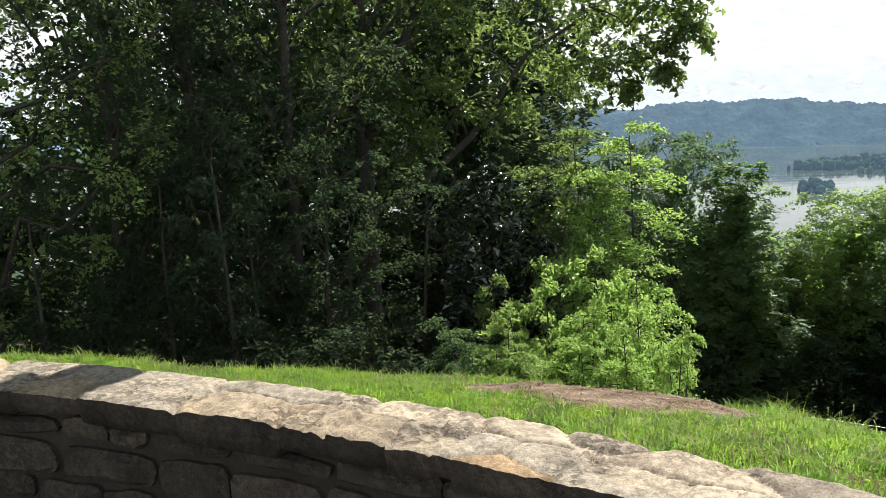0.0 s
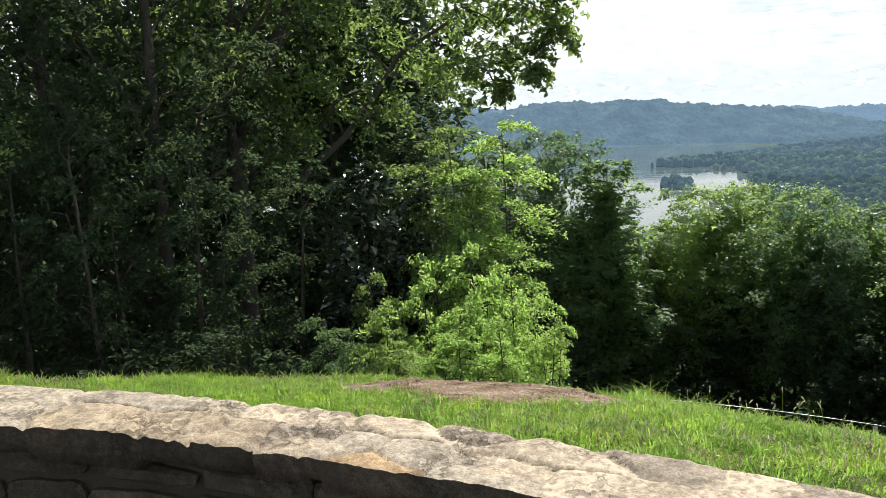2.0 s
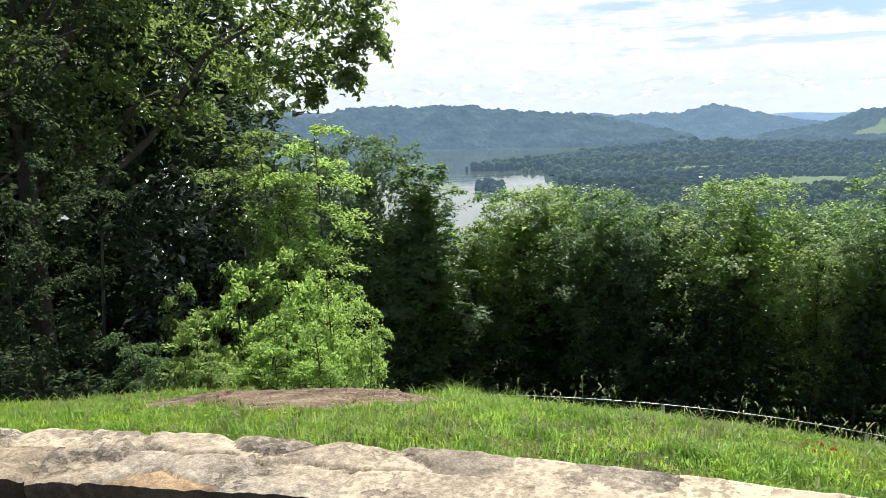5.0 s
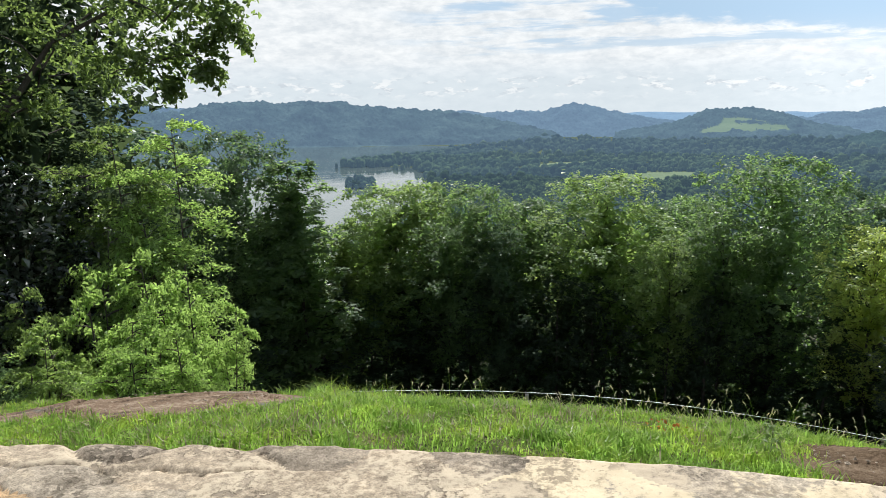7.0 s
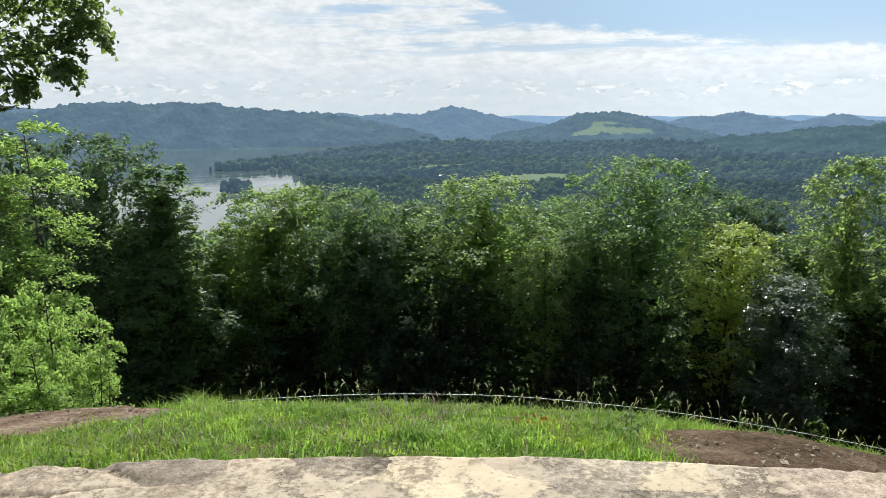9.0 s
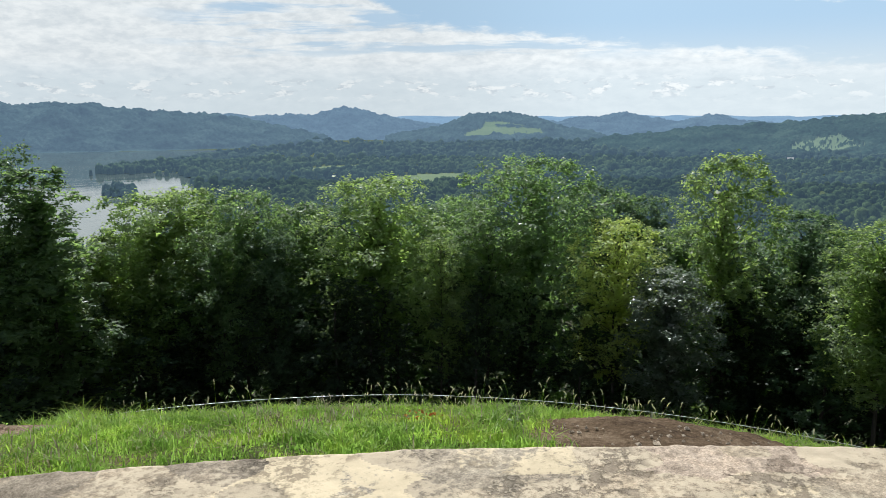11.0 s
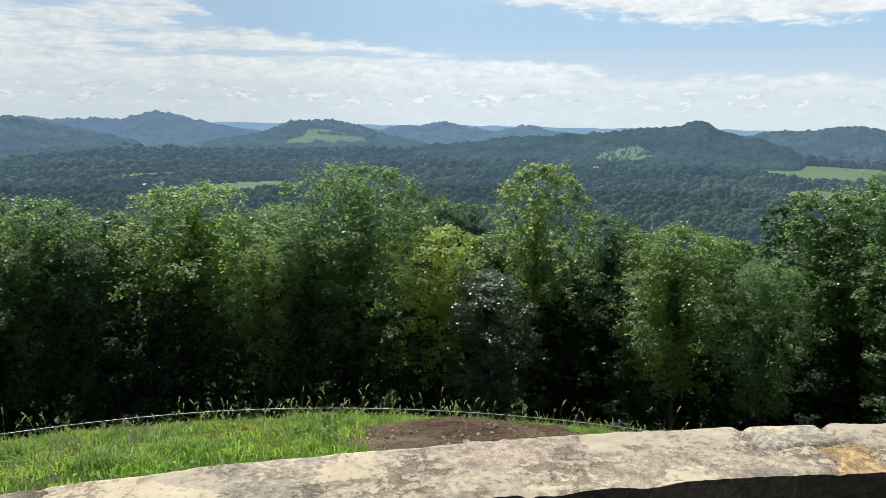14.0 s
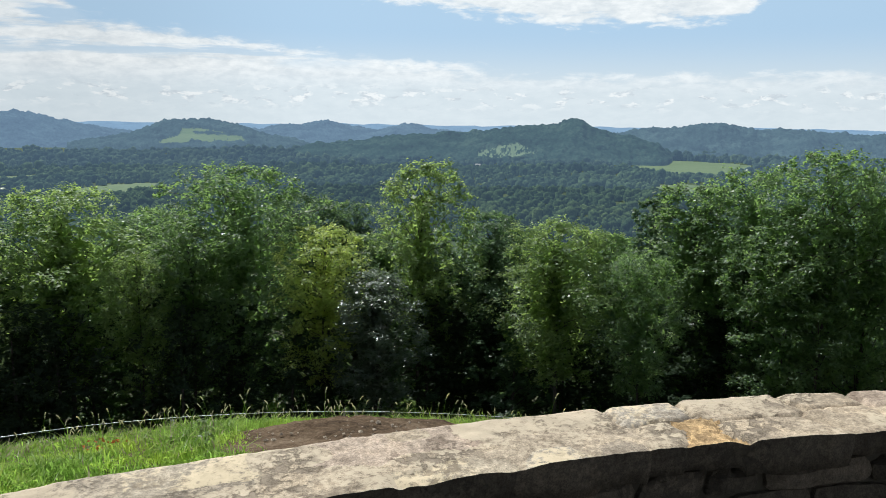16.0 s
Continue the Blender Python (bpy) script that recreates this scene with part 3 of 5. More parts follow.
def build_ridges():
    # Haze put into emission and base tones, stronger and bluer for farther ridges.
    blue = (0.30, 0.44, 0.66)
    near_m = hazed_ridge_material("ridge_woods_near", (0.025, 0.050, 0.035), (0.050, 0.080, 0.055), blue, 0.188)
    mid_m = hazed_ridge_material("ridge_woods_mid", (0.035, 0.060, 0.055), (0.055, 0.085, 0.075), blue, 0.25)
    far_m = hazed_ridge_material("ridge_woods_far", (0.04, 0.065, 0.07), (0.055, 0.085, 0.09), blue, 0.36)
    last_m = hazed_ridge_material("ridge_woods_last", (0.06, 0.09, 0.11), (0.07, 0.10, 0.12), (0.33, 0.50, 0.74), 0.52)
    grass_m = ground_like("pasture", (0.006, 0.06), [(0.35, (0.085, 0.125, 0.06)), (0.65, (0.135, 0.175, 0.09))], bump=0.3, bump_scale=0.07, dist=4.0, rough=1.0, spec=0.0, haze_glow=(blue, 0.22))
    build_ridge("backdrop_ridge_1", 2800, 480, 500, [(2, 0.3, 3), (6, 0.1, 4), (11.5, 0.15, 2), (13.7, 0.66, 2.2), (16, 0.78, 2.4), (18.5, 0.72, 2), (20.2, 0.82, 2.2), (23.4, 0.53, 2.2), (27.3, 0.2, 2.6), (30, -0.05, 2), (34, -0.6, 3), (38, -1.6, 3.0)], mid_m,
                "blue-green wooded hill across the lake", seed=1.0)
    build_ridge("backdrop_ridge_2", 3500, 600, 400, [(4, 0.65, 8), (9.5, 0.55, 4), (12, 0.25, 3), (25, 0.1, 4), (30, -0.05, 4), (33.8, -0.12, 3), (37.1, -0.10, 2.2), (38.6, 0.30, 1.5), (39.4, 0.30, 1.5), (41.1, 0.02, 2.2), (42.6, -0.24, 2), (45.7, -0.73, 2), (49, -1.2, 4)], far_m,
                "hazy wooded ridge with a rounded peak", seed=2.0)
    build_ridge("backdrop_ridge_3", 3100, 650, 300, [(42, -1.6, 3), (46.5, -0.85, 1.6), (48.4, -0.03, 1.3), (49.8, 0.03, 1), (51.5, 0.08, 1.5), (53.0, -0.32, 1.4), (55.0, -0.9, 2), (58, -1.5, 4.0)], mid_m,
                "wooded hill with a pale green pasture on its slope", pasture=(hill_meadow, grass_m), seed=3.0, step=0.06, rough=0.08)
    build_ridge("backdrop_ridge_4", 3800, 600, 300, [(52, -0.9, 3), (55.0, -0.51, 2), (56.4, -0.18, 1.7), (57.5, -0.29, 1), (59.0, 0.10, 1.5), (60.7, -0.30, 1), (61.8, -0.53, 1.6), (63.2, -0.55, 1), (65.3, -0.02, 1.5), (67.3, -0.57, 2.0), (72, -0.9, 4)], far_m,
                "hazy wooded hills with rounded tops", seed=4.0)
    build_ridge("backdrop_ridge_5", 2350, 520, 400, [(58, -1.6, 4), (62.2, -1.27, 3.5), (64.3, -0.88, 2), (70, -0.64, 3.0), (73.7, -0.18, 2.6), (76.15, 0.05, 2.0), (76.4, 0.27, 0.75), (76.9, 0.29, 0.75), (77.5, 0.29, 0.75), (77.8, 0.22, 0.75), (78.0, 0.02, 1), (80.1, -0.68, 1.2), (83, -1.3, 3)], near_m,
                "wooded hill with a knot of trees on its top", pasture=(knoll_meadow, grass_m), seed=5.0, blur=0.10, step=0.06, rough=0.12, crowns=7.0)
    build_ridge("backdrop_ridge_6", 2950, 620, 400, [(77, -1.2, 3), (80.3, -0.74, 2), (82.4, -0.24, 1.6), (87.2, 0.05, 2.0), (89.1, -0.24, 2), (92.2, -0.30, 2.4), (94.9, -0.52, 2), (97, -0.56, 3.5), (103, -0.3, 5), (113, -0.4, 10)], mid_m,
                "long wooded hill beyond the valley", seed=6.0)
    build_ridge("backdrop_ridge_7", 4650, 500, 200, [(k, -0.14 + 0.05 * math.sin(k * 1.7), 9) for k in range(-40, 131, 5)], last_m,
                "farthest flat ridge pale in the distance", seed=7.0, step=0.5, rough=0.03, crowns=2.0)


# ---- distant backdrop: woods of the valley, haze put in as emission ----
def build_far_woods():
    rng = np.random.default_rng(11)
    # Last value of each band: haze as bluish emission, stronger farther off.
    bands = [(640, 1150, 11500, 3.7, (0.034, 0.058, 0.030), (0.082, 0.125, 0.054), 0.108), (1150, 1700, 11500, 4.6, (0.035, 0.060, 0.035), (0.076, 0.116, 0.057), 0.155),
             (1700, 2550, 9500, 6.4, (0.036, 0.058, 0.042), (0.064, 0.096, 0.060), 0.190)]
    for lo, hi, n, size, dark, light, haze_glow in bands:
        d, az = np.sqrt(rng.uniform(lo ** 2, hi ** 2, n)), rng.uniform(17, 101, n)
        if lo == 1150:
            extra_az, extra_d = rng.uniform(22.4, 30, 600), rng.uniform(1455, 1900, 600)
            isl_az, isl_d = rng.uniform(22.7, 25.1, 200), rng.uniform(1040, 1130, 200)
            az, d = np.concatenate([az, extra_az, isl_az]), np.concatenate([d, extra_d, isl_d])
        keep = ~((az < 36) & (d > 2250)) & ~in_lake(az, d) & ~in_lake(az + 0.15, d + 8) & ~in_field(az, d) & (fbm(az * 20, d, 0.02, 2, 5.0) > -0.75)
        d, az = d[keep], az[keep]
        x, y = polar(az, d)
        z = land(x, y)
        n = len(d)
        r = size * np.clip(np.exp(rng.normal(size=n) * 0.46 - 0.2), 0.3, 2.3)
        # trees stand lower towards the shores of the islands
        rim = ((az - 23.9) / 1.15) ** 2 + ((d - 1085) / 42) ** 2
        low = np.where(rim < 1, np.clip(1.15 - 0.75 * rim, 0.4, 1.0), 1.0)
        r = r * np.where(rim < 1, 0.75, 1.0)
        h = (r * rng.uniform(0.9, 1.7, n) + 3) * (1 + 0.35 * fbm(x, y, 0.006, 3, 4.0)) * np.where(rim < 1, 1.5, 1.0) * low
        k = 5
        a = np.linspace(0, 2 * np.pi, k, endpoint=False)
        rings = []
        for fr, fz in ((0.95, -0.08), (0.82, 0.70)):
            rr = r[:, None] * fr * rng.uniform(0.6, 1.3, (n, k))
            rings.append(np.stack([x[:, None] + rr * np.cos(a), y[:, None] + rr * np.sin(a), z[:, None] + h[:, None] * (fz + rng.uniform(-0.09, 0.09, (n, k)))], -1))
        top = np.stack([x + r * rng.uniform(-0.3, 0.3, n), y + r * rng.uniform(-0.3, 0.3, n), z + h * rng.uniform(0.9, 1.0, n)], -1)[:, None]
        v = np.concatenate(rings + [top], 1)
        base = (np.arange(n) * (2 * k + 1))[:, None]
        j = np.arange(k)
        jn = (j + 1) % k
        quads = np.concatenate([np.stack([j + o, jn + o, jn + o + k, j + o + k], -1) for o in (0,)])
        tris = np.stack([j + k, jn + k, np.full(k, 2 * k)], -1)
        q, t = (base[:, :, None] + quads[None]).reshape(-1, 4), (base[:, :, None] + tris[None]).reshape(-1, 3)
        m, N, L = material("hazed_valley_canopy")
        out, b = N("ShaderNodeOutputMaterial"), N("ShaderNodeBsdfPrincipled")
        g = N("ShaderNodeNewGeometry")
        col = mix_node(N, L, g.outputs["Random Per Island"], dark, light)
        col = mix_node(N, L, 0.7, col, ramp_node(N, L, noise_node(N, L, g.outputs["Position"], 0.35, 4), [(0.3, (0.45, 0.45, 0.45)), (0.7, (1.3, 1.3, 1.3))]), "MULTIPLY")
        col = mix_node(N, L, 0.9, col, ramp_node(N, L, noise_node(N, L, g.outputs["Position"], 0.007, 5), [(0.36, (0.5, 0.56, 0.62)), (0.5, (0.95, 0.95, 0.95)), (0.64, (1.35, 1.25, 1.0))]), "MULTIPLY")
        L(col, b.inputs["Base Color"])
        b.inputs["Roughness"].default_value, b.inputs["Specular IOR Level"].default_value = 1.0, 0.0
        b.inputs["Emission Color"].default_value, b.inputs["Emission Strength"].default_value = (0.29, 0.45, 0.66, 1), haze_glow
        bp = N("ShaderNodeBump")
        bp.inputs["Strength"].default_value, bp.inputs["Distance"].default_value = 1.0, 2.0
        L(noise_node(N, L, g.outputs["Position"], 0.6, 4, 0.7), bp.inputs["Height"]), L(bp.outputs[0], b.inputs["Normal"])
        L(b.outputs[0], out.inputs[0])
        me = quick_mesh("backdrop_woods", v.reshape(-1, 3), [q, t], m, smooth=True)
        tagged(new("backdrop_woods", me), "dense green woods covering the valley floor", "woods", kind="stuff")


build_ground()
build_water()
build_ridges()
build_far_woods()


# ---- stone wall ----
def on_wall(s, r, z):
    """s: metres along the inner edge from due north of the wall's centre, r: radius."""
    a = np.asarray(s) / R_IN
    return np.stack([WALL_C[0] + np.sin(a) * r, WALL_C[1] + np.cos(a) * r, z + 0 * a], -1)


def build_wall():
    s0, s1 = R_IN * radians(-70), R_IN * radians(140)
    s = np.linspace(s0, s1, 220)
    prof = [(R_IN + 0.065, -0.15), (R_IN + 0.065, 0.52), (R_IN + 0.08, 0.57), (R_OUT - 0.05, 0.57), (R_OUT - 0.04, -0.6)]
    P = np.stack([on_wall(s, r, z) for r, z in prof], 1)
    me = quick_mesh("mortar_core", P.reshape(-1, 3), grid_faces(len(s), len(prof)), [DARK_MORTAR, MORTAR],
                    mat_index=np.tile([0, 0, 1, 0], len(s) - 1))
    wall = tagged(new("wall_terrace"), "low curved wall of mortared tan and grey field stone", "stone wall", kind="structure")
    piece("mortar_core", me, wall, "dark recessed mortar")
    rng = np.random.default_rng(5)

    # coping stones: centre along and across the wall, half length, half width, material, coarseness
    a0, a1 = R_IN * radians(4), R_IN * radians(66)
    stones = [(R_IN * radians(ang), 8.11 + off, a, b, mat, coarse) for ang, off, a, b, mat, coarse in [
        (29.67, 0.105, 0.12, 0.055, CAP_GRIT, 1.3), (27.25, 0.20, 0.095, 0.08, CAP_PIT, 2.0), (34.75, 0.345, 0.16, 0.065, CAP_PIT, 2.0), (30.75, 0.37, 0.11, 0.05, CAP_PIT, 1.6), (31.77, 0.15, 0.14, 0.08, CAP_GREY, 1.2),
        (41.62, 0.34, 0.15, 0.075, CAP_GREY, 1.3), (42.47, 0.185, 0.19, 0.065, CAP_GREY, 0.8), (48.22, 0.13, 0.155, 0.045, CAP_SMOOTH, 0.3), (47.3, 0.31, 0.19, 0.095, CAP_PINK, 1.8), (54.13, 0.16, 0.09, 0.085, CAP_RUST, 1.0),
        (51.88, 0.125, 0.055, 0.05, CAP_PIT, 1.2), (50.39, 0.14, 0.085, 0.06, CAP_SMOOTH, 0.8), (37.8, 0.34, 0.14, 0.07, CAP_PIT, 1.6), (39.0, 0.20, 0.085, 0.07, CAP_GREY, 0.3)]]
    fixed = len(stones)
    pos, width = a0 - 0.2, R_OUT - R_IN
    while pos < a1 + 0.2:
        length, aged = rng.uniform(0.34, 0.66), pos < R_IN * radians(29)
        split = rng.uniform(0.38, 0.62) if rng.random() < 0.72 else 0.0
        for lo, hi in ((0.0, split), (split, 1.0)) if split else ((0.0, 1.0),):
            cuts = [0.0, rng.uniform(0.35, 0.65), 1.0] if rng.random() < 0.45 else [0.0, 1.0]
            for c0, c1 in zip(cuts[:-1], cuts[1:]):
                pick = rng.random()
                if aged:
                    mat = CAP_STONE if pick < 0.4 else CAP_GREY if pick < 0.6 else CAP_PINK if pick < 0.8 else CAP_BROWN if pick < 0.9 else MORTAR
                else:
                    mat = MORTAR if pick < 0.66 else CAP_SMOOTH if pick < 0.80 else CAP_GREY if pick < 0.88 else CAP_PINK if pick < 0.95 else CAP_STONE
                stones.append((pos + length * (c0 + c1) / 2, R_IN + width * (lo + hi) / 2 + rng.normal() * 0.01, length * (c1 - c0) / 2, width * (hi - lo) / 2, mat, rng.uniform(0.6, 1.4)))
        pos += length
    centre, half = np.array([q[:2] for q in stones]), np.array([q[2:4] for q in stones])
    coarse = np.array([q[5] for q in stones])
    count = len(stones)
    lift, stick, thick = rng.uniform(-0.005, 0.005, count), rng.uniform(-0.010, 0.009, count), rng.uniform(0.075, 0.13, count)
    tilt = rng.normal(size=(count, 2)) * np.array([0.006, 0.012])

    def cells(S, R):
        """The stone at each place, and how far the joint beside it is."""
        u = S + 0.030 * fbm(S, R, 4.0, 3, 21.0) + 0.006 * fbm(S, R, 22.0, 2, 4.0)
        v = R + 0.018 * fbm(S, R, 5.0, 3, 33.0)
        first, second, which = np.full(S.shape, 9.0), np.full(S.shape, 9.0), np.zeros(S.shape, dtype=int)
        for k in range(count):
            q = np.hypot((u - centre[k, 0]) / half[k, 0], (v - centre[k, 1]) / half[k, 1]) * (0.8 if k < fixed else 1.0)
            second = np.where(q < first, first, np.minimum(second, q))
            which = np.where(q < first, k, which)
            first = np.minimum(first, q)
        return which, (second - first) * 0.5 * half[which].min(-1)

    S1 = np.arange(a0, a1, 0.009)
    age1 = np.interp(S1, [R_IN * radians(26), R_IN * radians(34)], [1.0, 0.22])
    edges = []
    for r, sign, seed in ((R_IN - 0.012, 1, 1.0), (R_OUT + 0.005, -1, 2.0)):
        k, gap = cells(S1, np.full_like(S1, r))
        edges.append(r + 0.005 * fbm(S1, S1 * 0, 3.0, 3, seed) + 0.004 * fbm(S1, S1 * 0 + 3, 16.0, 3, seed) + age1 * (stick[k] + sign * 0.009 * np.exp(-(gap / 0.008) ** 2)))
    n = 36
    S, V = np.meshgrid(S1, np.linspace(0, 1, n), indexing="ij")
    R = edges[0][:, None] * (1 - V) + edges[1][:, None] * V
    which, gap = cells(S, R)
    age = np.interp(S, [R_IN * radians(26), R_IN * radians(34)], [1.0, 0.22])
    rim = np.minimum(R - edges[0][:, None], edges[1][:, None] - R)
    open_joint = np.maximum(age ** 1.5 * np.clip(0.55 + 1.3 * fbm(S, R, 2.5, 2, 17.0), 0, 1), np.clip(1.6 * fbm(S, R, 1.9, 2, 40.0) - 0.15, 0, 0.8))
    Z = WALL_TOP + 0.0035 * fbm(S, R, 2.6, 3, 2.0) + age * (lift[which] + tilt[which][..., 0] * (S - centre[which][..., 0]) + tilt[which][..., 1] * (R - centre[which][..., 1]))
    Z += coarse[which] * np.where(which < fixed, 0.35 + 0.55 * age, 0.20 + 0.80 * age) * (0.0015 * fbm(S, R, 8.0, 3, 12.0) + 0.0035 * fbm(S, R, 34.0, 2, 5.0) - 0.016 * np.clip(fbm(S, R, 17.0, 3, 9.0) - 0.32, 0, 1) * np.clip(rim / 0.03, 0, 1))
    Z -= 0.020 * open_joint * np.exp(-(gap / 0.007) ** 2) + 0.005 * age * np.exp(-rim / 0.008)
    front, back = which[:, :1], which[:, -1:]
    low = WALL_TOP - thick[front[:, 0]] + 0.008 * fbm(S1, S1 * 0, 7.0, 3, 8.0)
    ragged = lambda scale, seed: 0.011 * fbm(S1, S1 * 0 + seed, scale, 3, seed)
    inner = [on_wall(S1, edges[0] + 0.075, low), on_wall(S1, edges[0] + 0.010 + ragged(9.0, 6.0), low), on_wall(S1, edges[0] + 0.002 + ragged(12.0, 4.0), (Z[:, 0] + low) / 2), on_wall(S1, edges[0] + 0.001 + 0.5 * ragged(14.0, 9.0), Z[:, 0] - 0.014)]
    outer = [on_wall(S1, edges[1] + ragged(10.0, 7.0), Z[:, -1] - 0.05), on_wall(S1, edges[1] - 0.02, Z[:, -1] - 0.12)]
    P = np.stack(inner + [on_wall(S[:, k], R[:, k], Z[:, k]) for k in range(n)] + outer, 1)
    owner = np.concatenate([front] * 4 + [which] + [back] * 2, 1)
    f = grid_faces(len(S1), P.shape[1])
    of, P = owner.ravel()[f[:, 0]], P.reshape(-1, 3)
    side = (np.arange(len(f)) % (n + 5)) < 4
    for k in range(count):
        top_f, side_f = f[(of == k) & ~side], f[(of == k) & side]
        used, again = np.unique(top_f, return_inverse=True)
        if len(used) > 20:
            under, below = np.unique(side_f, return_inverse=True)
            faces = np.concatenate([again.reshape(-1, 4), below.reshape(-1, 4) + len(used)])[:, ::-1]
            # Inner sides take the darkened face stone: their shade is put into the colour.
            piece("capstone", quick_mesh("capstone", np.concatenate([P[used], P[under]]), faces, [stones[k][4], SHADED_FACE_STONE], smooth=True, mat_index=np.repeat([0, 1], [len(top_f), len(side_f)])), wall)
    # the coping goes on round the terrace
    for b0, b1 in ((s0, a0), (S1[-1], s1)):
        q = np.arange(b0, b1 + 0.02, 0.04)
        q[-1] = b1
        rows = [on_wall(q, R_IN + 0.065, 0.54)] + [on_wall(q, r + 0.008 * fbm(q, q * 0, 4.0, 3, r), z + 0.006 * fbm(q, q * 0 + r, 6.0, 3, 2.0)) for r, z in
                ((R_IN, 0.54), (R_IN - 0.012, WALL_TOP), (R_IN + 0.11, WALL_TOP), (R_IN + 0.22, WALL_TOP), (R_OUT + 0.005, WALL_TOP), (R_OUT, 0.53))]
        P = np.stack(rows, 1)
        piece("coping", quick_mesh("coping", P.reshape(-1, 3), grid_faces(len(q), len(rows))[:, ::-1], MORTAR), wall, "sandy coping")

    # face stones in rough courses
    z = 0.0
    for h in (0.155, 0.12, 0.17, 0.105):
        pos = s0 + rng.uniform(0, 0.3)
        while pos < s1:
            length = rng.uniform(0.16, 0.48)
            zz, hh = z + rng.uniform(-0.008, 0.008), h + rng.uniform(-0.012, 0.004)
            if radians(-10) * R_IN < pos < radians(85) * R_IN:
                u, v = np.meshgrid(np.linspace(0, 1, 8), np.linspace(0, 1, 6), indexing="ij")
                js, jz = rng.uniform(-0.018, 0.018, 4), rng.uniform(-0.014, 0.014, 4)
                w = [(1 - u) * (1 - v), u * (1 - v), u * v, (1 - u) * v]
                # corners rounded, outline uneven
                uu, vv = 0.5 + (u - 0.5) * (1 - 0.10 * (2 * v - 1) ** 4), 0.5 + (v - 0.5) * (1 - 0.14 * (2 * u - 1) ** 4)
                S = pos + 0.012 + (length - 0.024) * uu + sum(a * b for a, b in zip(w, js)) + 0.008 * fbm(pos + u, z + v, 3.0, 2, 5.0)
                Z = zz + 0.009 + (hh - 0.018) * vv + sum(a * b for a, b in zip(w, jz)) + 0.006 * fbm(pos + u, z + v, 4.0, 2, 2.0)
                edge = np.minimum(np.minimum(u, 1 - u) * length / h, np.minimum(v, 1 - v))
                proud = rng.uniform(0.006, 0.030) + 0.010 * fbm(S, Z, 8, 3, 3.0)
                R = R_IN + 0.045 - proud * np.clip(edge / 0.2, 0.0, 1.0) ** 0.5
                face = on_wall(S.ravel(), R.ravel(), Z.ravel())
                ring = np.concatenate([np.arange(8) * 6, 42 + np.arange(1, 6), np.arange(6, -1, -1) * 6 + 5, np.arange(4, 0, -1)])
                backv = on_wall(S.ravel()[ring], np.full(len(ring), R_IN + 0.09), Z.ravel()[ring])
                k = len(ring)
                skirt = np.stack([ring, np.roll(ring, -1), len(face) + (np.arange(k) + 1) % k, len(face) + np.arange(k)], -1)
                piece("stone", quick_mesh("stone", np.concatenate([face, backv]), [grid_faces(8, 6), skirt], SHADED_FACE_STONE, smooth=False), wall)
            pos += length
        z += h

    # terrace floor inside the wall
    a = np.linspace(0, 2 * np.pi, 97)[:-1]
    rr = np.array([0.01, 2, 4, 6, R_IN + 0.1])
    A, R = np.meshgrid(a, rr, indexing="ij")
    v = np.stack([WALL_C[0] + R * np.sin(A), WALL_C[1] + R * np.cos(A), 0 * A], -1).reshape(-1, 3)
    f = grid_faces(96, 5)
    wrap = np.stack([95 * 5 + np.arange(4), np.arange(4), np.arange(4) + 1, 95 * 5 + np.arange(4) + 1], -1)
    tagged(new("pavement", quick_mesh("pavement", v, np.concatenate([f, wrap])[:, ::-1], GRAVEL)), "worn dark asphalt terrace floor", "pavement", kind="structure")


# ---- trees ----
def leaf_quads(rng, P, Nrm, size, aspect=0.58, fold=0.18):
    n = len(P)
    Nrm = Nrm / (np.linalg.norm(Nrm, axis=1)[:, None] + 1e-9)
    t = rng.normal(size=(n, 3))
    t -= (t * Nrm).sum(1)[:, None] * Nrm
    t /= np.linalg.norm(t, axis=1)[:, None] + 1e-9
    b = np.cross(Nrm, t)
    L = (size * rng.uniform(0.6, 1.3, n))[:, None]
    W = L * aspect
    v = np.stack([P - t * L * 0.5, P - b * W * 0.5 + Nrm * L * fold, P + t * L * 0.5 - Nrm * L * fold * 0.5, P + b * W * 0.5 + Nrm * L * fold], 1)
    return v.reshape(-1, 3), np.arange(4 * n).reshape(-1, 4)


def leaf_tris(rng, P, Nrm, size, aspect=0.72):
    """Small pointed leaves of three corners, for crowns far off."""
    n = len(P)
    Nrm = Nrm / (np.linalg.norm(Nrm, axis=1)[:, None] + 1e-9)
    t = rng.normal(size=(n, 3))
    t -= (t * Nrm).sum(1)[:, None] * Nrm
    t /= np.linalg.norm(t, axis=1)[:, None] + 1e-9
    b = np.cross(Nrm, t)
    L = (np.asarray(size) * rng.uniform(0.6, 1.35, n))[:, None]
    v = np.stack([P - t * L * 0.4 - b * L * aspect * 0.5, P - t * L * 0.4 + b * L * aspect * 0.5, P + t * L * 0.6], 1)
    return v.reshape(-1, 3), np.arange(3 * n).reshape(-1, 3)


def limb(rng, a, b, r0, r1, n=5, sag=0.06):
    a, b = np.asarray(a, float), np.asarray(b, float)
    t = np.linspace(0, 1, n)[:, None]
    p = a + (b - a) * t
    p += rng.normal(size=(n, 3)) * np.linalg.norm(b - a) * sag * np.sin(t * np.pi)
    p[:, 2] += np.linalg.norm(b - a) * 0.10 * np.sin(t[:, 0] * np.pi)
    return p, np.linspace(r0, r1, n)


def along(path, z):
    """Places on a stem at the heights z."""
    return np.stack([np.interp(z, path[:, 2], path[:, i]) for i in (0, 1, 2)], -1)


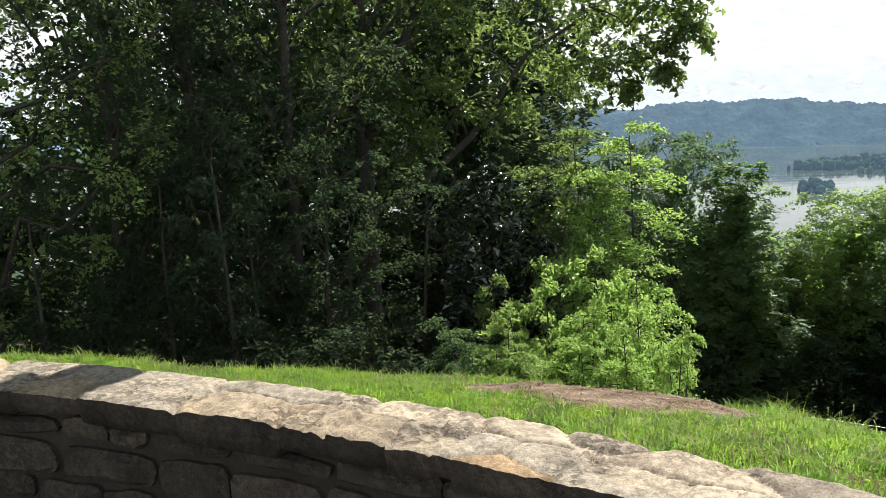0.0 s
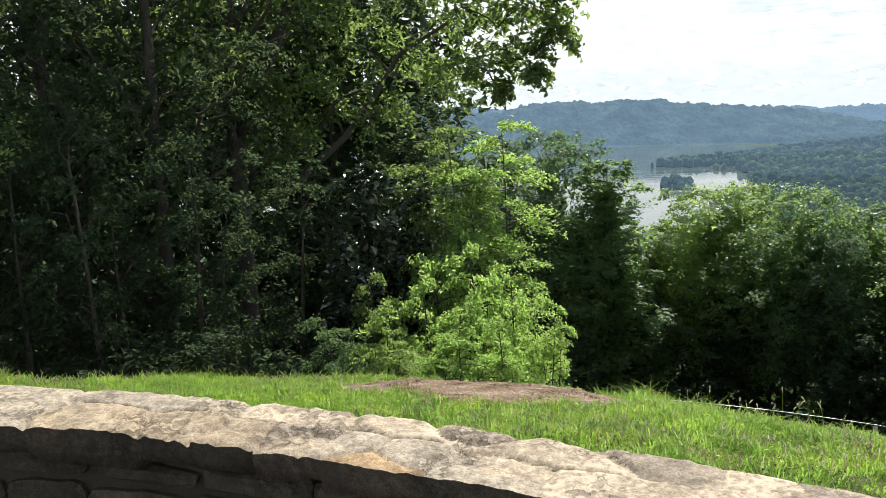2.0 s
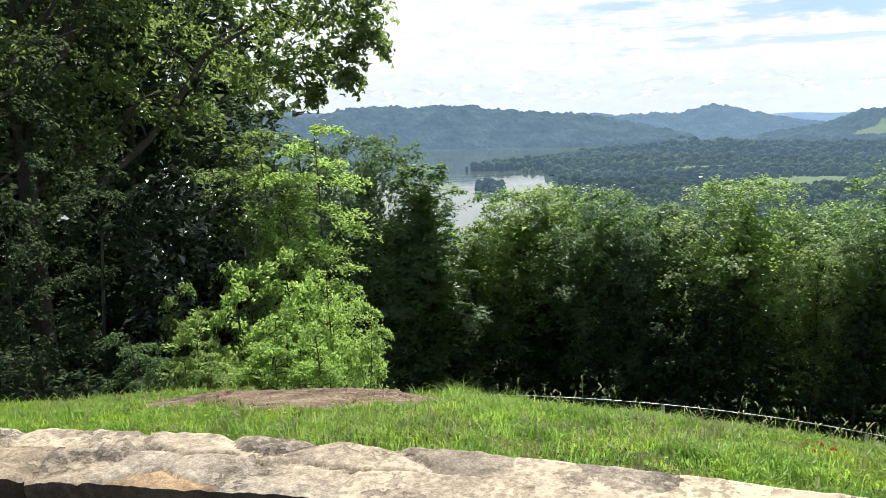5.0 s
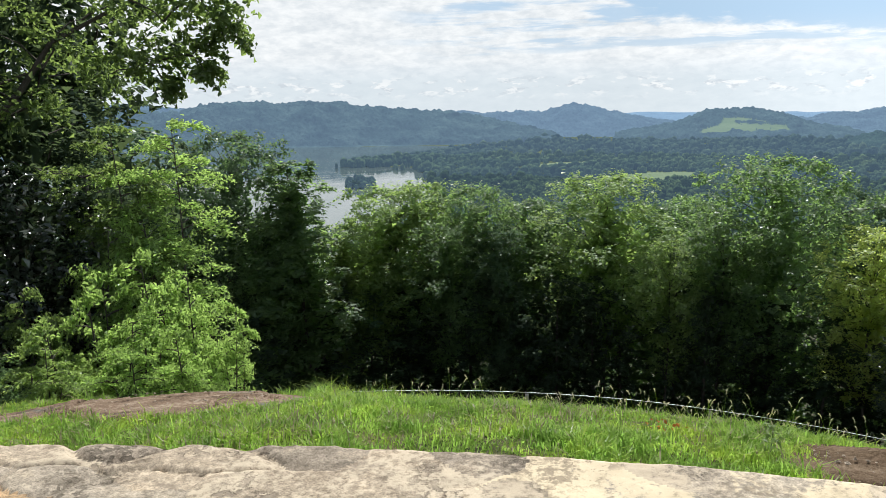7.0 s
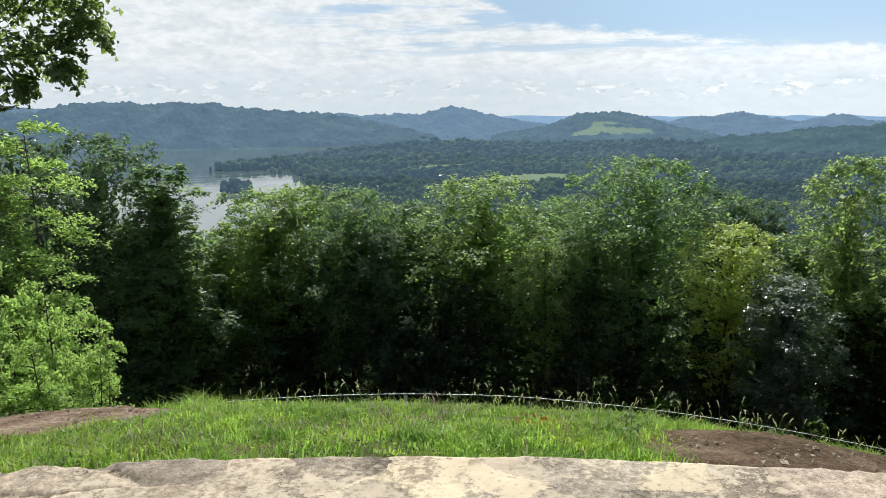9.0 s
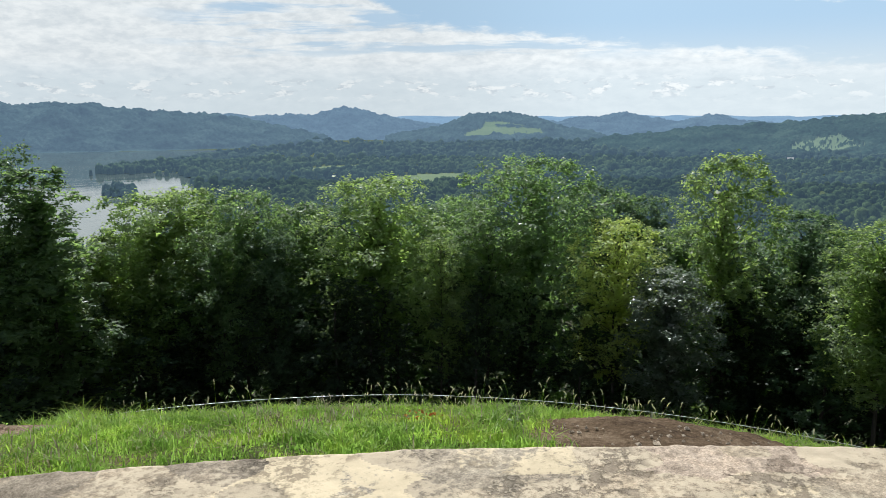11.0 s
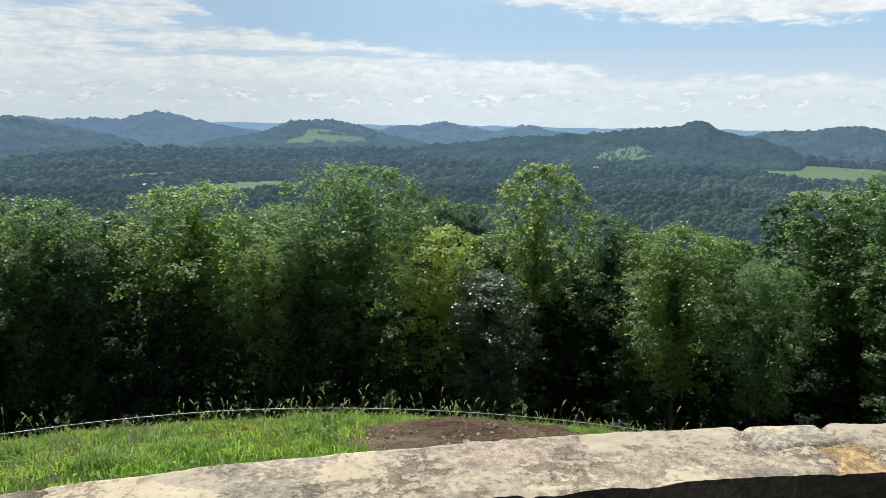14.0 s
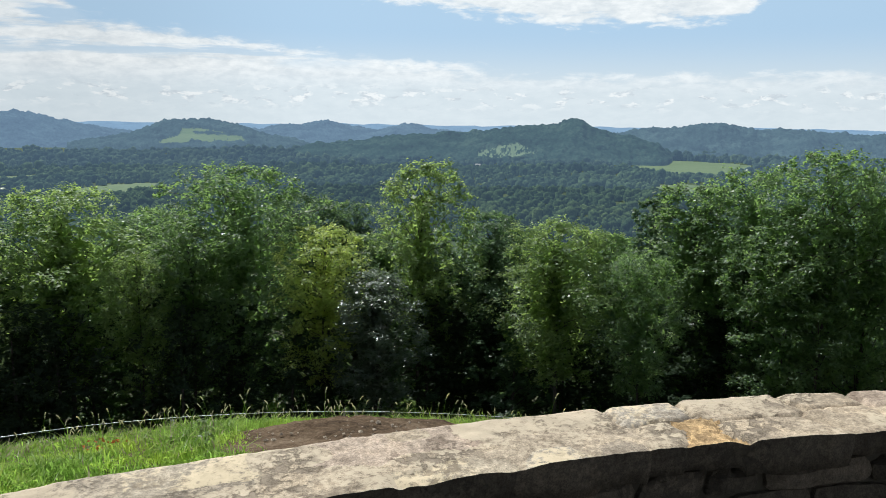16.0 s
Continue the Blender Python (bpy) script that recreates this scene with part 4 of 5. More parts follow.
def sprays(rng, C, U, rad, n, leaf, thick=0.2, droop=0.3, up=0.9, jitter=0.42, quads=False, aspect=0.6):
    """Twig ends: round C, pointing along U, each a loose drooping tuft of n leaves."""
    i = np.repeat(np.arange(len(C)), n)
    m = len(i)
    ax = U * np.array([1, 1, 0.45])
    ax /= np.linalg.norm(ax, axis=1)[:, None] + 1e-9
    side = np.stack([-ax[:, 1], ax[:, 0], 0 * ax[:, 0]], -1)
    side /= np.linalg.norm(side, axis=1)[:, None] + 1e-9
    a, q, r = rng.uniform(0, 2 * np.pi, m), np.sqrt(rng.random(m)), rad[i]
    u = 0.3 + 0.95 * q * np.cos(a)
    P = C[i] + ax[i] * (u * r)[:, None] + side[i] * (0.75 * q * np.sin(a) * r)[:, None]
    P[:, 2] += r * (thick * rng.normal(size=m) - droop * np.maximum(u, 0) ** 2)
    N = np.array([0, 0, up]) + 0.35 * U[i] + rng.normal(size=(m, 3)) * jitter
    return leaf_quads(rng, P, N, leaf, aspect) if quads else leaf_tris(rng, P, N, leaf)


def broad_tree(seed, H, R, base, peak, lobes, per, n, leaf, girth, size=(0.17, 0.29), taper=2.3, lean=0.0, ragged=0.16, quads=False,
               fill=(0, 0.0), limbs=0.5, extra=(), up=0.9, droop=0.3, thick=0.2, leaders=(), thin_foot=0.0):
    """Trunk and crown of a broad-leaved tree H high: boughs end in leafy lobes, each a dome of drooping sprays."""
    rng = np.random.default_rng(seed)
    k = 9
    t = np.linspace(0, 1, k)
    path = np.stack([lean * H * t ** 1.3 + 0.018 * H * np.sin(3 * t + seed) * t, 0.018 * H * np.cos(2.6 * t + seed) * t, H * 0.86 * t], -1)
    parts = [tube(path, girth * (1 - 0.88 * t) + 0.01 + girth * 0.5 * np.exp(-t * 30), 8)]
    q = (np.arange(lobes) + rng.random(lobes)) / lobes
    q = q if not thin_foot else q ** (1 - thin_foot)
    om = np.where(q > peak, (q - peak) / (1 - peak), (peak - q) / peak * 0.92)
    prof = np.sqrt(np.clip(1 - om ** taper, 0, 1)) * 0.92 + 0.10
    rl = R * rng.uniform(*size, lobes) * (0.62 + 0.38 * prof)
    a = np.arange(lobes) * 2.39996 + rng.normal(size=lobes) * 0.4
    out = np.clip(R * prof * (1 + ragged * rng.normal(size=lobes)) - rl * 0.75, 0.05 * R, None) * np.sqrt(rng.uniform(0.30, 1.0, lobes))
    z = np.minimum((base + (1 - base) * q) * H, H - rl * 0.85)
    C = along(path, z)
    C[:, 2] = z
    C[:, 0] += out * np.cos(a)
    C[:, 1] += out * np.sin(a)
    if extra:
        C = np.concatenate([C, np.array([c for c, r in extra], float)])
        rl = np.concatenate([rl, np.array([r for c, r in extra], float)])
        out = np.concatenate([out, np.full(len(extra), R)])
    for j in range(len(C)):
        if j > lobes:
            gap = np.linalg.norm(C[lobes:j] - C[j], axis=1)
            parts.append(tube(*limb(rng, C[lobes + int(gap.argmin())], C[j], 0.024, 0.008), 4))
        elif rng.random() < limbs or j == lobes:
            hz = float(np.clip(C[j, 2] - np.hypot(*(C[j, :2] - along(path, C[j, 2])[:2])) * rng.uniform(0.5, 1.0), base * H * 0.6, H * 0.9))
            parts.append(tube(*limb(rng, along(path, hz), C[j], girth * 0.36 * (1 - 0.75 * hz / H) + 0.006, girth * 0.05 + 0.006, 6), 4))
    for line, r0, r1 in leaders:
        parts.append(tube(np.array(line, float), np.linspace(r0, r1, len(line)), 7))
    m = len(C) * per
    of = np.repeat(np.arange(len(C)), per)
    far = C - along(path, C[:, 2])
    far[:, 2] = 0
    far /= np.linalg.norm(far, axis=1)[:, None] + 0.05
    U = rng.normal(size=(m, 3)) + 0.75 * far[of] + np.array([0, 0, 0.5])
    U /= np.linalg.norm(U, axis=1)[:, None]
    S = C[of] + U * (rl[of] * rng.uniform(0.5, 1.0, m))[:, None] * np.array([1, 1, 0.85])
    crown = [sprays(rng, S, U, rl[of] * rng.uniform(0.34, 0.58, m), n, leaf, thick=thick, droop=droop, up=up, quads=quads)]
    if fill[0]:
        j = rng.integers(0, lobes, fill[0])
        P = C[j] + rng.normal(size=(fill[0], 3)) * (0.42 * rl[j])[:, None]
        P[:, 2] = np.minimum(P[:, 2], H * rng.uniform(0.62, 0.92, fill[0]))
        Q = along(path, P[:, 2])
        Q[:, 2] = P[:, 2]
        P = Q + (P - Q) * rng.uniform(0.05, 0.68, fill[0])[:, None]
        deep = rng.normal(size=(fill[0], 3)) * 0.7 + np.array([0, 0, 0.5])
        crown.append(leaf_quads(rng, P, deep, fill[1], 0.7) if quads or fill[1] < 0.3 else leaf_tris(rng, P, deep, fill[1]))
    v, f, n = np.concatenate([c[0] for c in crown]), [], 0
    for c in crown:
        f.append(c[1] + n)
        n += len(c[0])
    return quick_mesh("trunk", *join_parts(parts), BARK, smooth=True), (v, f)


def layered_bush(seed, H, R, base, count, twigs, n, leaf, girth, slim=1.6, stems=3, spread=0.12, squat=0.75):
    """A young tree of arching boughs, each carrying flat drooping sprays of fine leaves in layers."""
    rng = np.random.default_rng(seed)
    t = np.linspace(0, 1, 8)
    parts, lines, C, U, rad = [], [], [], [], []
    for k in range(stems):
        a = k * 2.1 + seed
        top = H * (0.95 if k == 0 else rng.uniform(0.6, 0.85))
        line = np.stack([spread * R * 2 * np.cos(a) * t + 0.03 * H * np.sin(3 * t + k), spread * R * 2 * np.sin(a) * t + 0.03 * H * np.cos(3 * t + k) - 0.03 * H, top * t], -1)
        lines.append(line), parts.append(tube(line, girth * (1 - 0.8 * t), 6))
    for k in range(count):
        q = (k + rng.random()) / count
        line = lines[k % stems]
        h = (base + (1 - base) * q * 0.97) * H
        root = along(line, min(h, line[-1, 2]))
        length = R * (1.02 - squat * q ** slim) * rng.uniform(0.62, 1.12)
        a = k * 2.39996 + rng.normal() * 0.35
        w = np.linspace(0, 1, 7)
        rise = length * rng.uniform(0.15, 0.55)
        p = root + np.stack([np.cos(a) * length * w, np.sin(a) * length * w, rise * w - 0.42 * length * w ** 2.2], -1)
        p += rng.normal(size=p.shape) * 0.025 * length * w[:, None]
        p[:, 2] = np.minimum(p[:, 2], H * 0.985)
        parts.append(tube(p, np.linspace(girth * 0.32, 0.002, 7), 4))
        for j in range(twigs):
            u = 0.25 + 0.75 * (j + rng.random() * 0.6) / twigs
            turn = a + (0.75 if j % 2 else -0.75) * rng.uniform(0.3, 1.2) * (1.15 - u)
            C.append(along(np.stack([p[:, 0], p[:, 1], w], -1), u)[:2].tolist() + [float(np.interp(u, w, p[:, 2]))])
            U.append([math.cos(turn), math.sin(turn), rng.uniform(-0.25, 0.25)])
            rad.append((0.12 * length + 0.09) * rng.uniform(0.7, 1.25))
    crown = sprays(rng, np.array(C), np.array(U), np.array(rad), n, leaf, thick=0.21, droop=0.34, up=0.9, jitter=0.5, quads=True, aspect=0.52)
    return quick_mesh("trunk", *join_parts(parts), BARK, smooth=True), crown


def make_tree(name, label, trunk, crown, mat, m, group="", category="tree"):
    ob = tagged(new(name), label, category, group)
    ob.matrix_basis = m
    piece("trunk", trunk, ob)
    c = piece("crown", crown, ob)
    c.material_slots[0].link = "OBJECT"
    c.material_slots[0].material = mat
    return ob


def stand(az, d, sx=1.0, sz=1.0, turn=0.0, sink=0.3):
    x, y = polar(az, d)
    z = float(land(np.array([x]), np.array([y]))[0]) - sink
    return Matrix.LocRotScale((x, y, z), Euler((0, 0, turn)), (sx, sx, sz))


KINDS, SMALL = [], []


def build_kinds():
    # width, foot of the crown, widest height, taper, lobes, sprays, leaves, trunk, limbs
    for k, (R, base, peak, taper, lobes, per, n, girth, limbs) in enumerate([
            (3.6, 0.28, 0.62, 2.2, 72, 15, 15, 0.15, 0.4), (4.2, 0.36, 0.62, 2.1, 74, 15, 15, 0.17, 0.4), (3.2, 0.06, 0.25, 1.3, 64, 15, 15, 0.13, 0.3),
            (5.8, 0.24, 0.62, 2.4, 100, 16, 15, 0.20, 0.4), (3.7, 0.36, 0.64, 2.1, 58, 16, 15, 0.14, 0.8), (3.6, 0.28, 0.56, 1.9, 72, 15, 15, 0.15, 0.4)]):
        tr, (v, f) = broad_tree(40 + k, 20.0, R, base, peak, lobes, per, n, 0.195, girth, size=(0.19, 0.33) if R < 5 else (0.15, 0.27), taper=taper, fill=(3300 if k != 4 else 1300, 0.42), limbs=limbs, thin_foot=0.25)
        KINDS.append((tr, quick_mesh("crown", v, f, LEAF["mid"]), R))
    for k, (R, base, peak) in enumerate([(4.6, 0.05, 0.45), (5.2, 0.05, 0.55), (4.0, 0.04, 0.40)]):
        tr, (v, f) = broad_tree(60 + k, 20.0, R, base, peak, 42, 10, 10, 0.35, 0.24, size=(0.15, 0.27), fill=(1000, 0.62), limbs=0.2)
        SMALL.append((tr, quick_mesh("crown", v, f, LEAF["mid"]), R))


def build_slope_trees():
    # azimuth, angle down to the top, distance, half width in degrees, form, leaf
    rows = [(8, 1.0, 60, 5.0, 0, "dark"), (15.2, 1.25, 50, 4.3, 3, "dark"), (11.5, 3.6, 54, 4.4, 1, "dark"), (19.8, 3.4, 46, 3.8, 2, "mid"), (17.0, 7.5, 47, 2.8, 0, "mid"), (22.6, 8.0, 50, 2.8, 1, "light"),
            (25.8, 5.4, 51, 3.6, 1, "light"), (28.5, 5.0, 54, 2.9, 5, "light"), (30.4, 8.0, 48, 2.6, 1, "mid"), (32.2, 5.4, 50, 2.8, 1, "mid"), (36.3, 6.4, 53, 2.9, 0, "mid"), (34.4, 8.4, 48, 2.4, 5, "dark"), (38.6, 6.6, 56, 2.4, 0, "dark"),
            (41.9, 4.5, 50, 3.9, 1, "light"), (46.5, 9.0, 46, 2.0, 4, "light"), (46.0, 6.5, 58, 3.0, 1, "mid"), (48.8, 6.0, 60, 2.6, 5, "mid"), (53.4, 3.1, 50, 5.0, 3, "mid"), (50.0, 6.8, 48, 2.6, 4, "mid"),
            (57.8, 5.1, 62, 2.6, 1, "dark"), (60.6, 5.8, 62, 2.2, 5, "dark"), (59.6, 7.6, 46, 2.7, 4, "yellow"), (63.6, 8.0, 58, 2.8, 0, "mid"), (63.2, 10.9, 44, 2.7, 0, "silver"), (66.6, 2.8, 48, 2.9, 4, "light"), (67.6, 8.5, 52, 2.4, 5, "dark"),
            (71.9, 6.5, 52, 2.8, 0, "dark"), (74.4, 7.8, 58, 2.6, 3, "dark"), (76.9, 7.0, 44, 3.4, 1, "light"), (80.2, 7.8, 54, 2.8, 0, "mid"), (82.9, 9.1, 42, 2.3, 1, "mid"), (83.8, 5.1, 52, 2.2, 2, "dark"), (86.8, 4.0, 48, 3.2, 5, "mid"),
            (90.4, 2.9, 46, 3.2, 1, "mid"), (94.6, 1.5, 42, 3.2, 4, "mid"), (92.4, 5.2, 42, 3.0, 0, "mid"), (97.2, 2.6, 44, 3.4, 3, "mid"), (101.5, 2.0, 44, 3.6, 1, "mid"), (107.0, 2.0, 44, 4.5, 0, "mid")]
    words = {"dark": "tall dark green broad-leaved tree on the slope", "mid": "leafy green broad-leaved tree on the slope", "light": "light green airy tree on the slope", "yellow": "yellow-green sunlit tree on the slope", "silver": "smaller tree with pale silvery leaves on the slope"}
    rng = np.random.default_rng(77)
    for az, down, d, half, form, leaf in rows:
        tr, cr, R = KINDS[form]
        make_tree("tree", words[leaf], tr, cr, LEAF[leaf], stand(az, d, 1.38 * d * math.tan(radians(half)) / R, (top_at(az, d, -down) + 0.3) / 20.0, rng.uniform(0, 6.28)), "trees on the slope")

    def row(count, az0, step, near, far, lo, hi, width, forms, label, group, tones):
        for k in range(count):
            az, d = az0 + k * step + rng.uniform(-1, 1), rng.uniform(near, far)
            down = max(rng.uniform(lo, hi), 8.0 if 18 < az < 28 else 0.0)
            tr, cr, R = forms[k % len(forms)]
            make_tree("tree", label, tr, cr, LEAF[tones[k % len(tones)]], stand(az, d, width / R * rng.uniform(0.85, 1.2), top_at(az, d, -down) / 20.0, rng.uniform(0, 6.28)), group)

    # lower trees between the tall ones, mostly in leaves darkened for shade, a row close behind, and one further down
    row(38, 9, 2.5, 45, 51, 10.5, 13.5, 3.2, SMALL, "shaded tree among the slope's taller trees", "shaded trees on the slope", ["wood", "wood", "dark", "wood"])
    row(30, 8, 3.2, 58, 64, 6.9, 8.2, 5.2, SMALL, "green tree close behind the slope's front trees", "trees behind the front row", ["mid", "dark", "light", "mid"])
    row(14, 8, 7.2, 84, 105, 7.6, 9.0, 7.0, SMALL, "green tree further down the slope", "trees down the slope", ["mid", "dark"])


def top_at(az, d, el):
    """Height of a thing standing at az, d whose top is seen at that angle."""
    x, y = polar(az, d)
    return EYE + d * math.tan(radians(el)) - float(land(np.array([x]), np.array([y]))[0])


def build_left_wood():
    """The dark wood at the edge of the grass; for most trees its shade is put into the leaf colour."""
    near = []
    for k, (R, base, peak, lobes, lean, limbs, droop) in enumerate([(3.4, 0.10, 0.45, 84, 0.02, 0.5, 0.6), (3.0, 0.14, 0.40, 76, -0.015, 0.5, 0.6), (3.2, 0.16, 0.5, 56, 0.05, 0.8, 0.45)]):
        tr, (v, f) = broad_tree(80 + k, 16.0, R, base, peak, lobes, 14, 18 if k < 2 else 17, 0.092, 0.16, size=(0.15, 0.27), lean=lean, quads=True, fill=(3000 if k < 2 else 500, 0.18), limbs=limbs, droop=droop, up=0.7)
        near.append((tr, quick_mesh("crown", v, f, LEAF["mid"]), R))
    rng = np.random.default_rng(21)
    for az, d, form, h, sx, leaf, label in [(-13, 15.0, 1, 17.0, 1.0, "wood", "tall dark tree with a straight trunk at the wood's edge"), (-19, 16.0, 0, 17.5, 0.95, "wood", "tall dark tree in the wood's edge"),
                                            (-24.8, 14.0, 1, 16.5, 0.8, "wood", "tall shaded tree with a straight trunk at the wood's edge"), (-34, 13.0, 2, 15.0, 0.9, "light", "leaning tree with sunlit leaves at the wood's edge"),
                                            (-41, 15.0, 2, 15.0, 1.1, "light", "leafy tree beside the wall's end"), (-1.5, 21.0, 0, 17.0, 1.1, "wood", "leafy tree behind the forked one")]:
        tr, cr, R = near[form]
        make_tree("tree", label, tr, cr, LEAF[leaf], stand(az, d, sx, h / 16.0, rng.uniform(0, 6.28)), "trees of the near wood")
    # the forked tree with a bough that hangs out over the view
    az, d = -7.2, 18.0
    x0, y0 = polar(az, d)
    z0 = float(land(np.array([x0]), np.array([y0]))[0]) - 0.3
    local = lambda a, e, dd: tuple(np.array([*polar(a, 1.324 * dd), EYE + 1.324 * dd * math.tan(radians(e))]) - np.array([x0, y0, z0]))
    bough = [(local(a, e, dd), 1.32 * r) for a, e, dd, r in [
        (4, 3, 13.2, 0.8), (6.5, 6, 13, 0.8), (9, 7.5, 12.8, 0.7), (11.5, 6.0, 12.6, 0.6), (13.3, 7.8, 12.5, 0.55), (14.8, 6.4, 12.4, 0.42), (15.4, 4.9, 12.4, 0.32), (13.2, 3.8, 12.5, 0.38), (10.6, 3.2, 12.6, 0.45), (8, 2.6, 12.8, 0.45),
        (13.9, 2.7, 12.4, 0.26), (11.4, 1.7, 12.5, 0.22), (12, 10, 12.6, 0.7), (8, 10.5, 12.8, 0.9), (5, 9, 13, 0.9), (15, 9, 12.5, 0.45), (1.5, 5, 13.3, 0.7), (3, 0.5, 13.2, 0.5), (-1, 1, 13.4, 0.6), (-2, 7, 13.4, 0.8)]]
    leaders = [([local(-6.0, -1.5, 13.6), local(-5.5, 1.5, 13.6), local(-4.4, 5, 13.5), local(-2.6, 9, 13.4), local(-1.0, 14, 13.4)], 0.19, 0.07),
               ([local(-5.2, -6, 13.6), local(-2.2, -3.4, 13.5), local(0.4, -1.2, 13.4), local(2.6, 1.6, 13.3), local(4.5, 4.5, 13.1), local(8, 6.5, 12.9)], 0.11, 0.035)]
    tr, (v, f) = broad_tree(91, 21.5, 3.3, 0.34, 0.5, 64, 17, 22, 0.140, 0.25, size=(0.17, 0.29), extra=bough, lean=0.02, droop=0.7, up=0.45, limbs=0.8, leaders=leaders, quads=True, fill=(1500, 0.18))
    make_tree("tree", "forked tree with a bough hanging out over the view", tr, quick_mesh("crown", v, f, LEAF["forest"]), LEAF["forest"], pose(x0, y0, z0), "trees of the near wood")
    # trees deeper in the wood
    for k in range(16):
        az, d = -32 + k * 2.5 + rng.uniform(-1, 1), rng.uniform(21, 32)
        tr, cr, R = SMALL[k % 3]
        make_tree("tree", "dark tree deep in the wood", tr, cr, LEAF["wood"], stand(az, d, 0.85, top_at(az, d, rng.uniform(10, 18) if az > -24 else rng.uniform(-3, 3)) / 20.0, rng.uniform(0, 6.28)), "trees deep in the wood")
    # young trees with thin bare stems at the wood's edge
    tr, (v, f) = broad_tree(98, 6.0, 0.9, 0.45, 0.5, 22, 10, 16, 0.075, 0.045, size=(0.22, 0.4), limbs=0.5, droop=0.8, up=0.4, quads=True)
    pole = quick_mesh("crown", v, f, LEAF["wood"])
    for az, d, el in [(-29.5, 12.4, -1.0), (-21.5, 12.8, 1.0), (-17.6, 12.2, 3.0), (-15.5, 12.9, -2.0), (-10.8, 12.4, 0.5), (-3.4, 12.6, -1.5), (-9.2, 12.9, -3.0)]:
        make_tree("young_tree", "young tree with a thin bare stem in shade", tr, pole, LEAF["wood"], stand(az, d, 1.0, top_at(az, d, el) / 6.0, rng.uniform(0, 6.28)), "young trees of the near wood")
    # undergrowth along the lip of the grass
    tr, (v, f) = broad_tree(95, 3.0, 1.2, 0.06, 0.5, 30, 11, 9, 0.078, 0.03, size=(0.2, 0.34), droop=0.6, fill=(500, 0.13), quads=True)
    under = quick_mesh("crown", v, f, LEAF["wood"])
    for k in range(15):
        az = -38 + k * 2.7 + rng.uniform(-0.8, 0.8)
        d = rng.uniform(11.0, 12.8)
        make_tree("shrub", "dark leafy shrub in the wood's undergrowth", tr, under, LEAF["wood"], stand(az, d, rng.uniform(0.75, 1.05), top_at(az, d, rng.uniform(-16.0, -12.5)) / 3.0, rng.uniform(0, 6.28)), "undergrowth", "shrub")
    # glossy dark shrub
    az, d = 2.2, 12.7
    tr, (v, f) = broad_tree(96, top_at(az, d, -3.3) + 0.3, 1.0, 0.40, 0.5, 34, 12, 14, 0.13, 0.06, size=(0.24, 0.42), up=1.0, droop=0.8, quads=True, fill=(900, 0.16))
    make_tree("glossy_shrub", "dark shrub with large shiny leaves", tr, quick_mesh("crown", v, f, LEAF["glossy"]), LEAF["glossy"], stand(az, d), "", "shrub")
    # sunlit saplings: layered sprays of fine leaves
    for az, d, el, R, base, count, twigs, n, leaf, seed, slim, squat, tone, label in [
            (10.4, 13.2, 0.3, 1.0, 0.34, 104, 6, 26, 0.070, 101, 2.2, 0.45, "bush", "tall sapling with bright yellow-green leaves"),
            (7.5, 13.4, 0.2, 0.95, 0.36, 80, 5, 24, 0.085, 105, 2.4, 0.35, "forest", "leafy sapling with hanging sprays at the wood's edge")]:
        tr, (v, f) = layered_bush(seed, top_at(az, d, el) + 0.3, R, base, count, twigs, n, leaf, 0.035, slim, squat=squat)
        make_tree("sapling", label, tr, quick_mesh("crown", v, f, LEAF[tone]), LEAF[tone], stand(az, d), "sunlit saplings", "sapling")
    # lower saplings in ranks down to the rock, each catching the sun on its sprays
    forms = []
    for k in range(3):
        tr, (v, f) = layered_bush(110 + k, 2.5, 0.95, 0.06, 60, 6, 18, 0.062, 0.03, 1.4, squat=0.7)
        forms.append((tr, quick_mesh("crown", v, f, LEAF["bush"])))
    for k, (az, d, el, R, tone, label) in enumerate([
            (10.4, 11.2, -8.4, 1.0, "bush", "sunlit sapling with spreading sprays of light green leaves"), (5.6, 11.0, -10.2, 0.95, "bush", "sunlit sapling with arching boughs"),
            (13.6, 10.5, -10.6, 0.70, "bush", "sunlit sapling with spreading sprays of light green leaves"), (8.6, 10.3, -11.0, 0.85, "bush", "sunlit sapling with spreading sprays of light green leaves"),
            (3.6, 10.2, -12.2, 0.85, "light", "leafy sapling with arching boughs"), (-0.4, 10.2, -13.6, 0.75, "dark", "leafy green sapling at the wood's edge"),
            (15.0, 9.8, -13.4, 0.50, "bush", "low sunlit sapling beside the rock"), (11.6, 9.6, -13.6, 0.65, "bush", "low sunlit sapling beside the rock"),
            (7.4, 9.5, -14.0, 0.70, "bush", "low sunlit sapling beside the rock"), (3.2, 9.5, -15.0, 0.65, "light", "low sunlit sapling beside the rock"), (-1.6, 9.7, -15.8, 0.55, "dark", "low leafy green sapling at the wood's edge"),
            (5.8, 12.0, -6.6, 1.0, "bush", "leafy sapling with arching boughs"), (2.2, 11.5, -10.4, 0.85, "forest", "leafy green sapling at the wood's edge")]):
        tr, cr = forms[k % 3]
        make_tree("sapling", label, tr, cr, LEAF[tone], stand(az, d, R / 0.95, (top_at(az, d, el) + 0.3) / 2.5, rng.uniform(0, 6.28)), "sunlit saplings", "sapling")


# ---- rock, soil, grass ----
ROCK_AT, SOIL_AT = (10.8, 6.65, 1.32, 1.6), (67.3, 4.9, 0.88, 1.50)


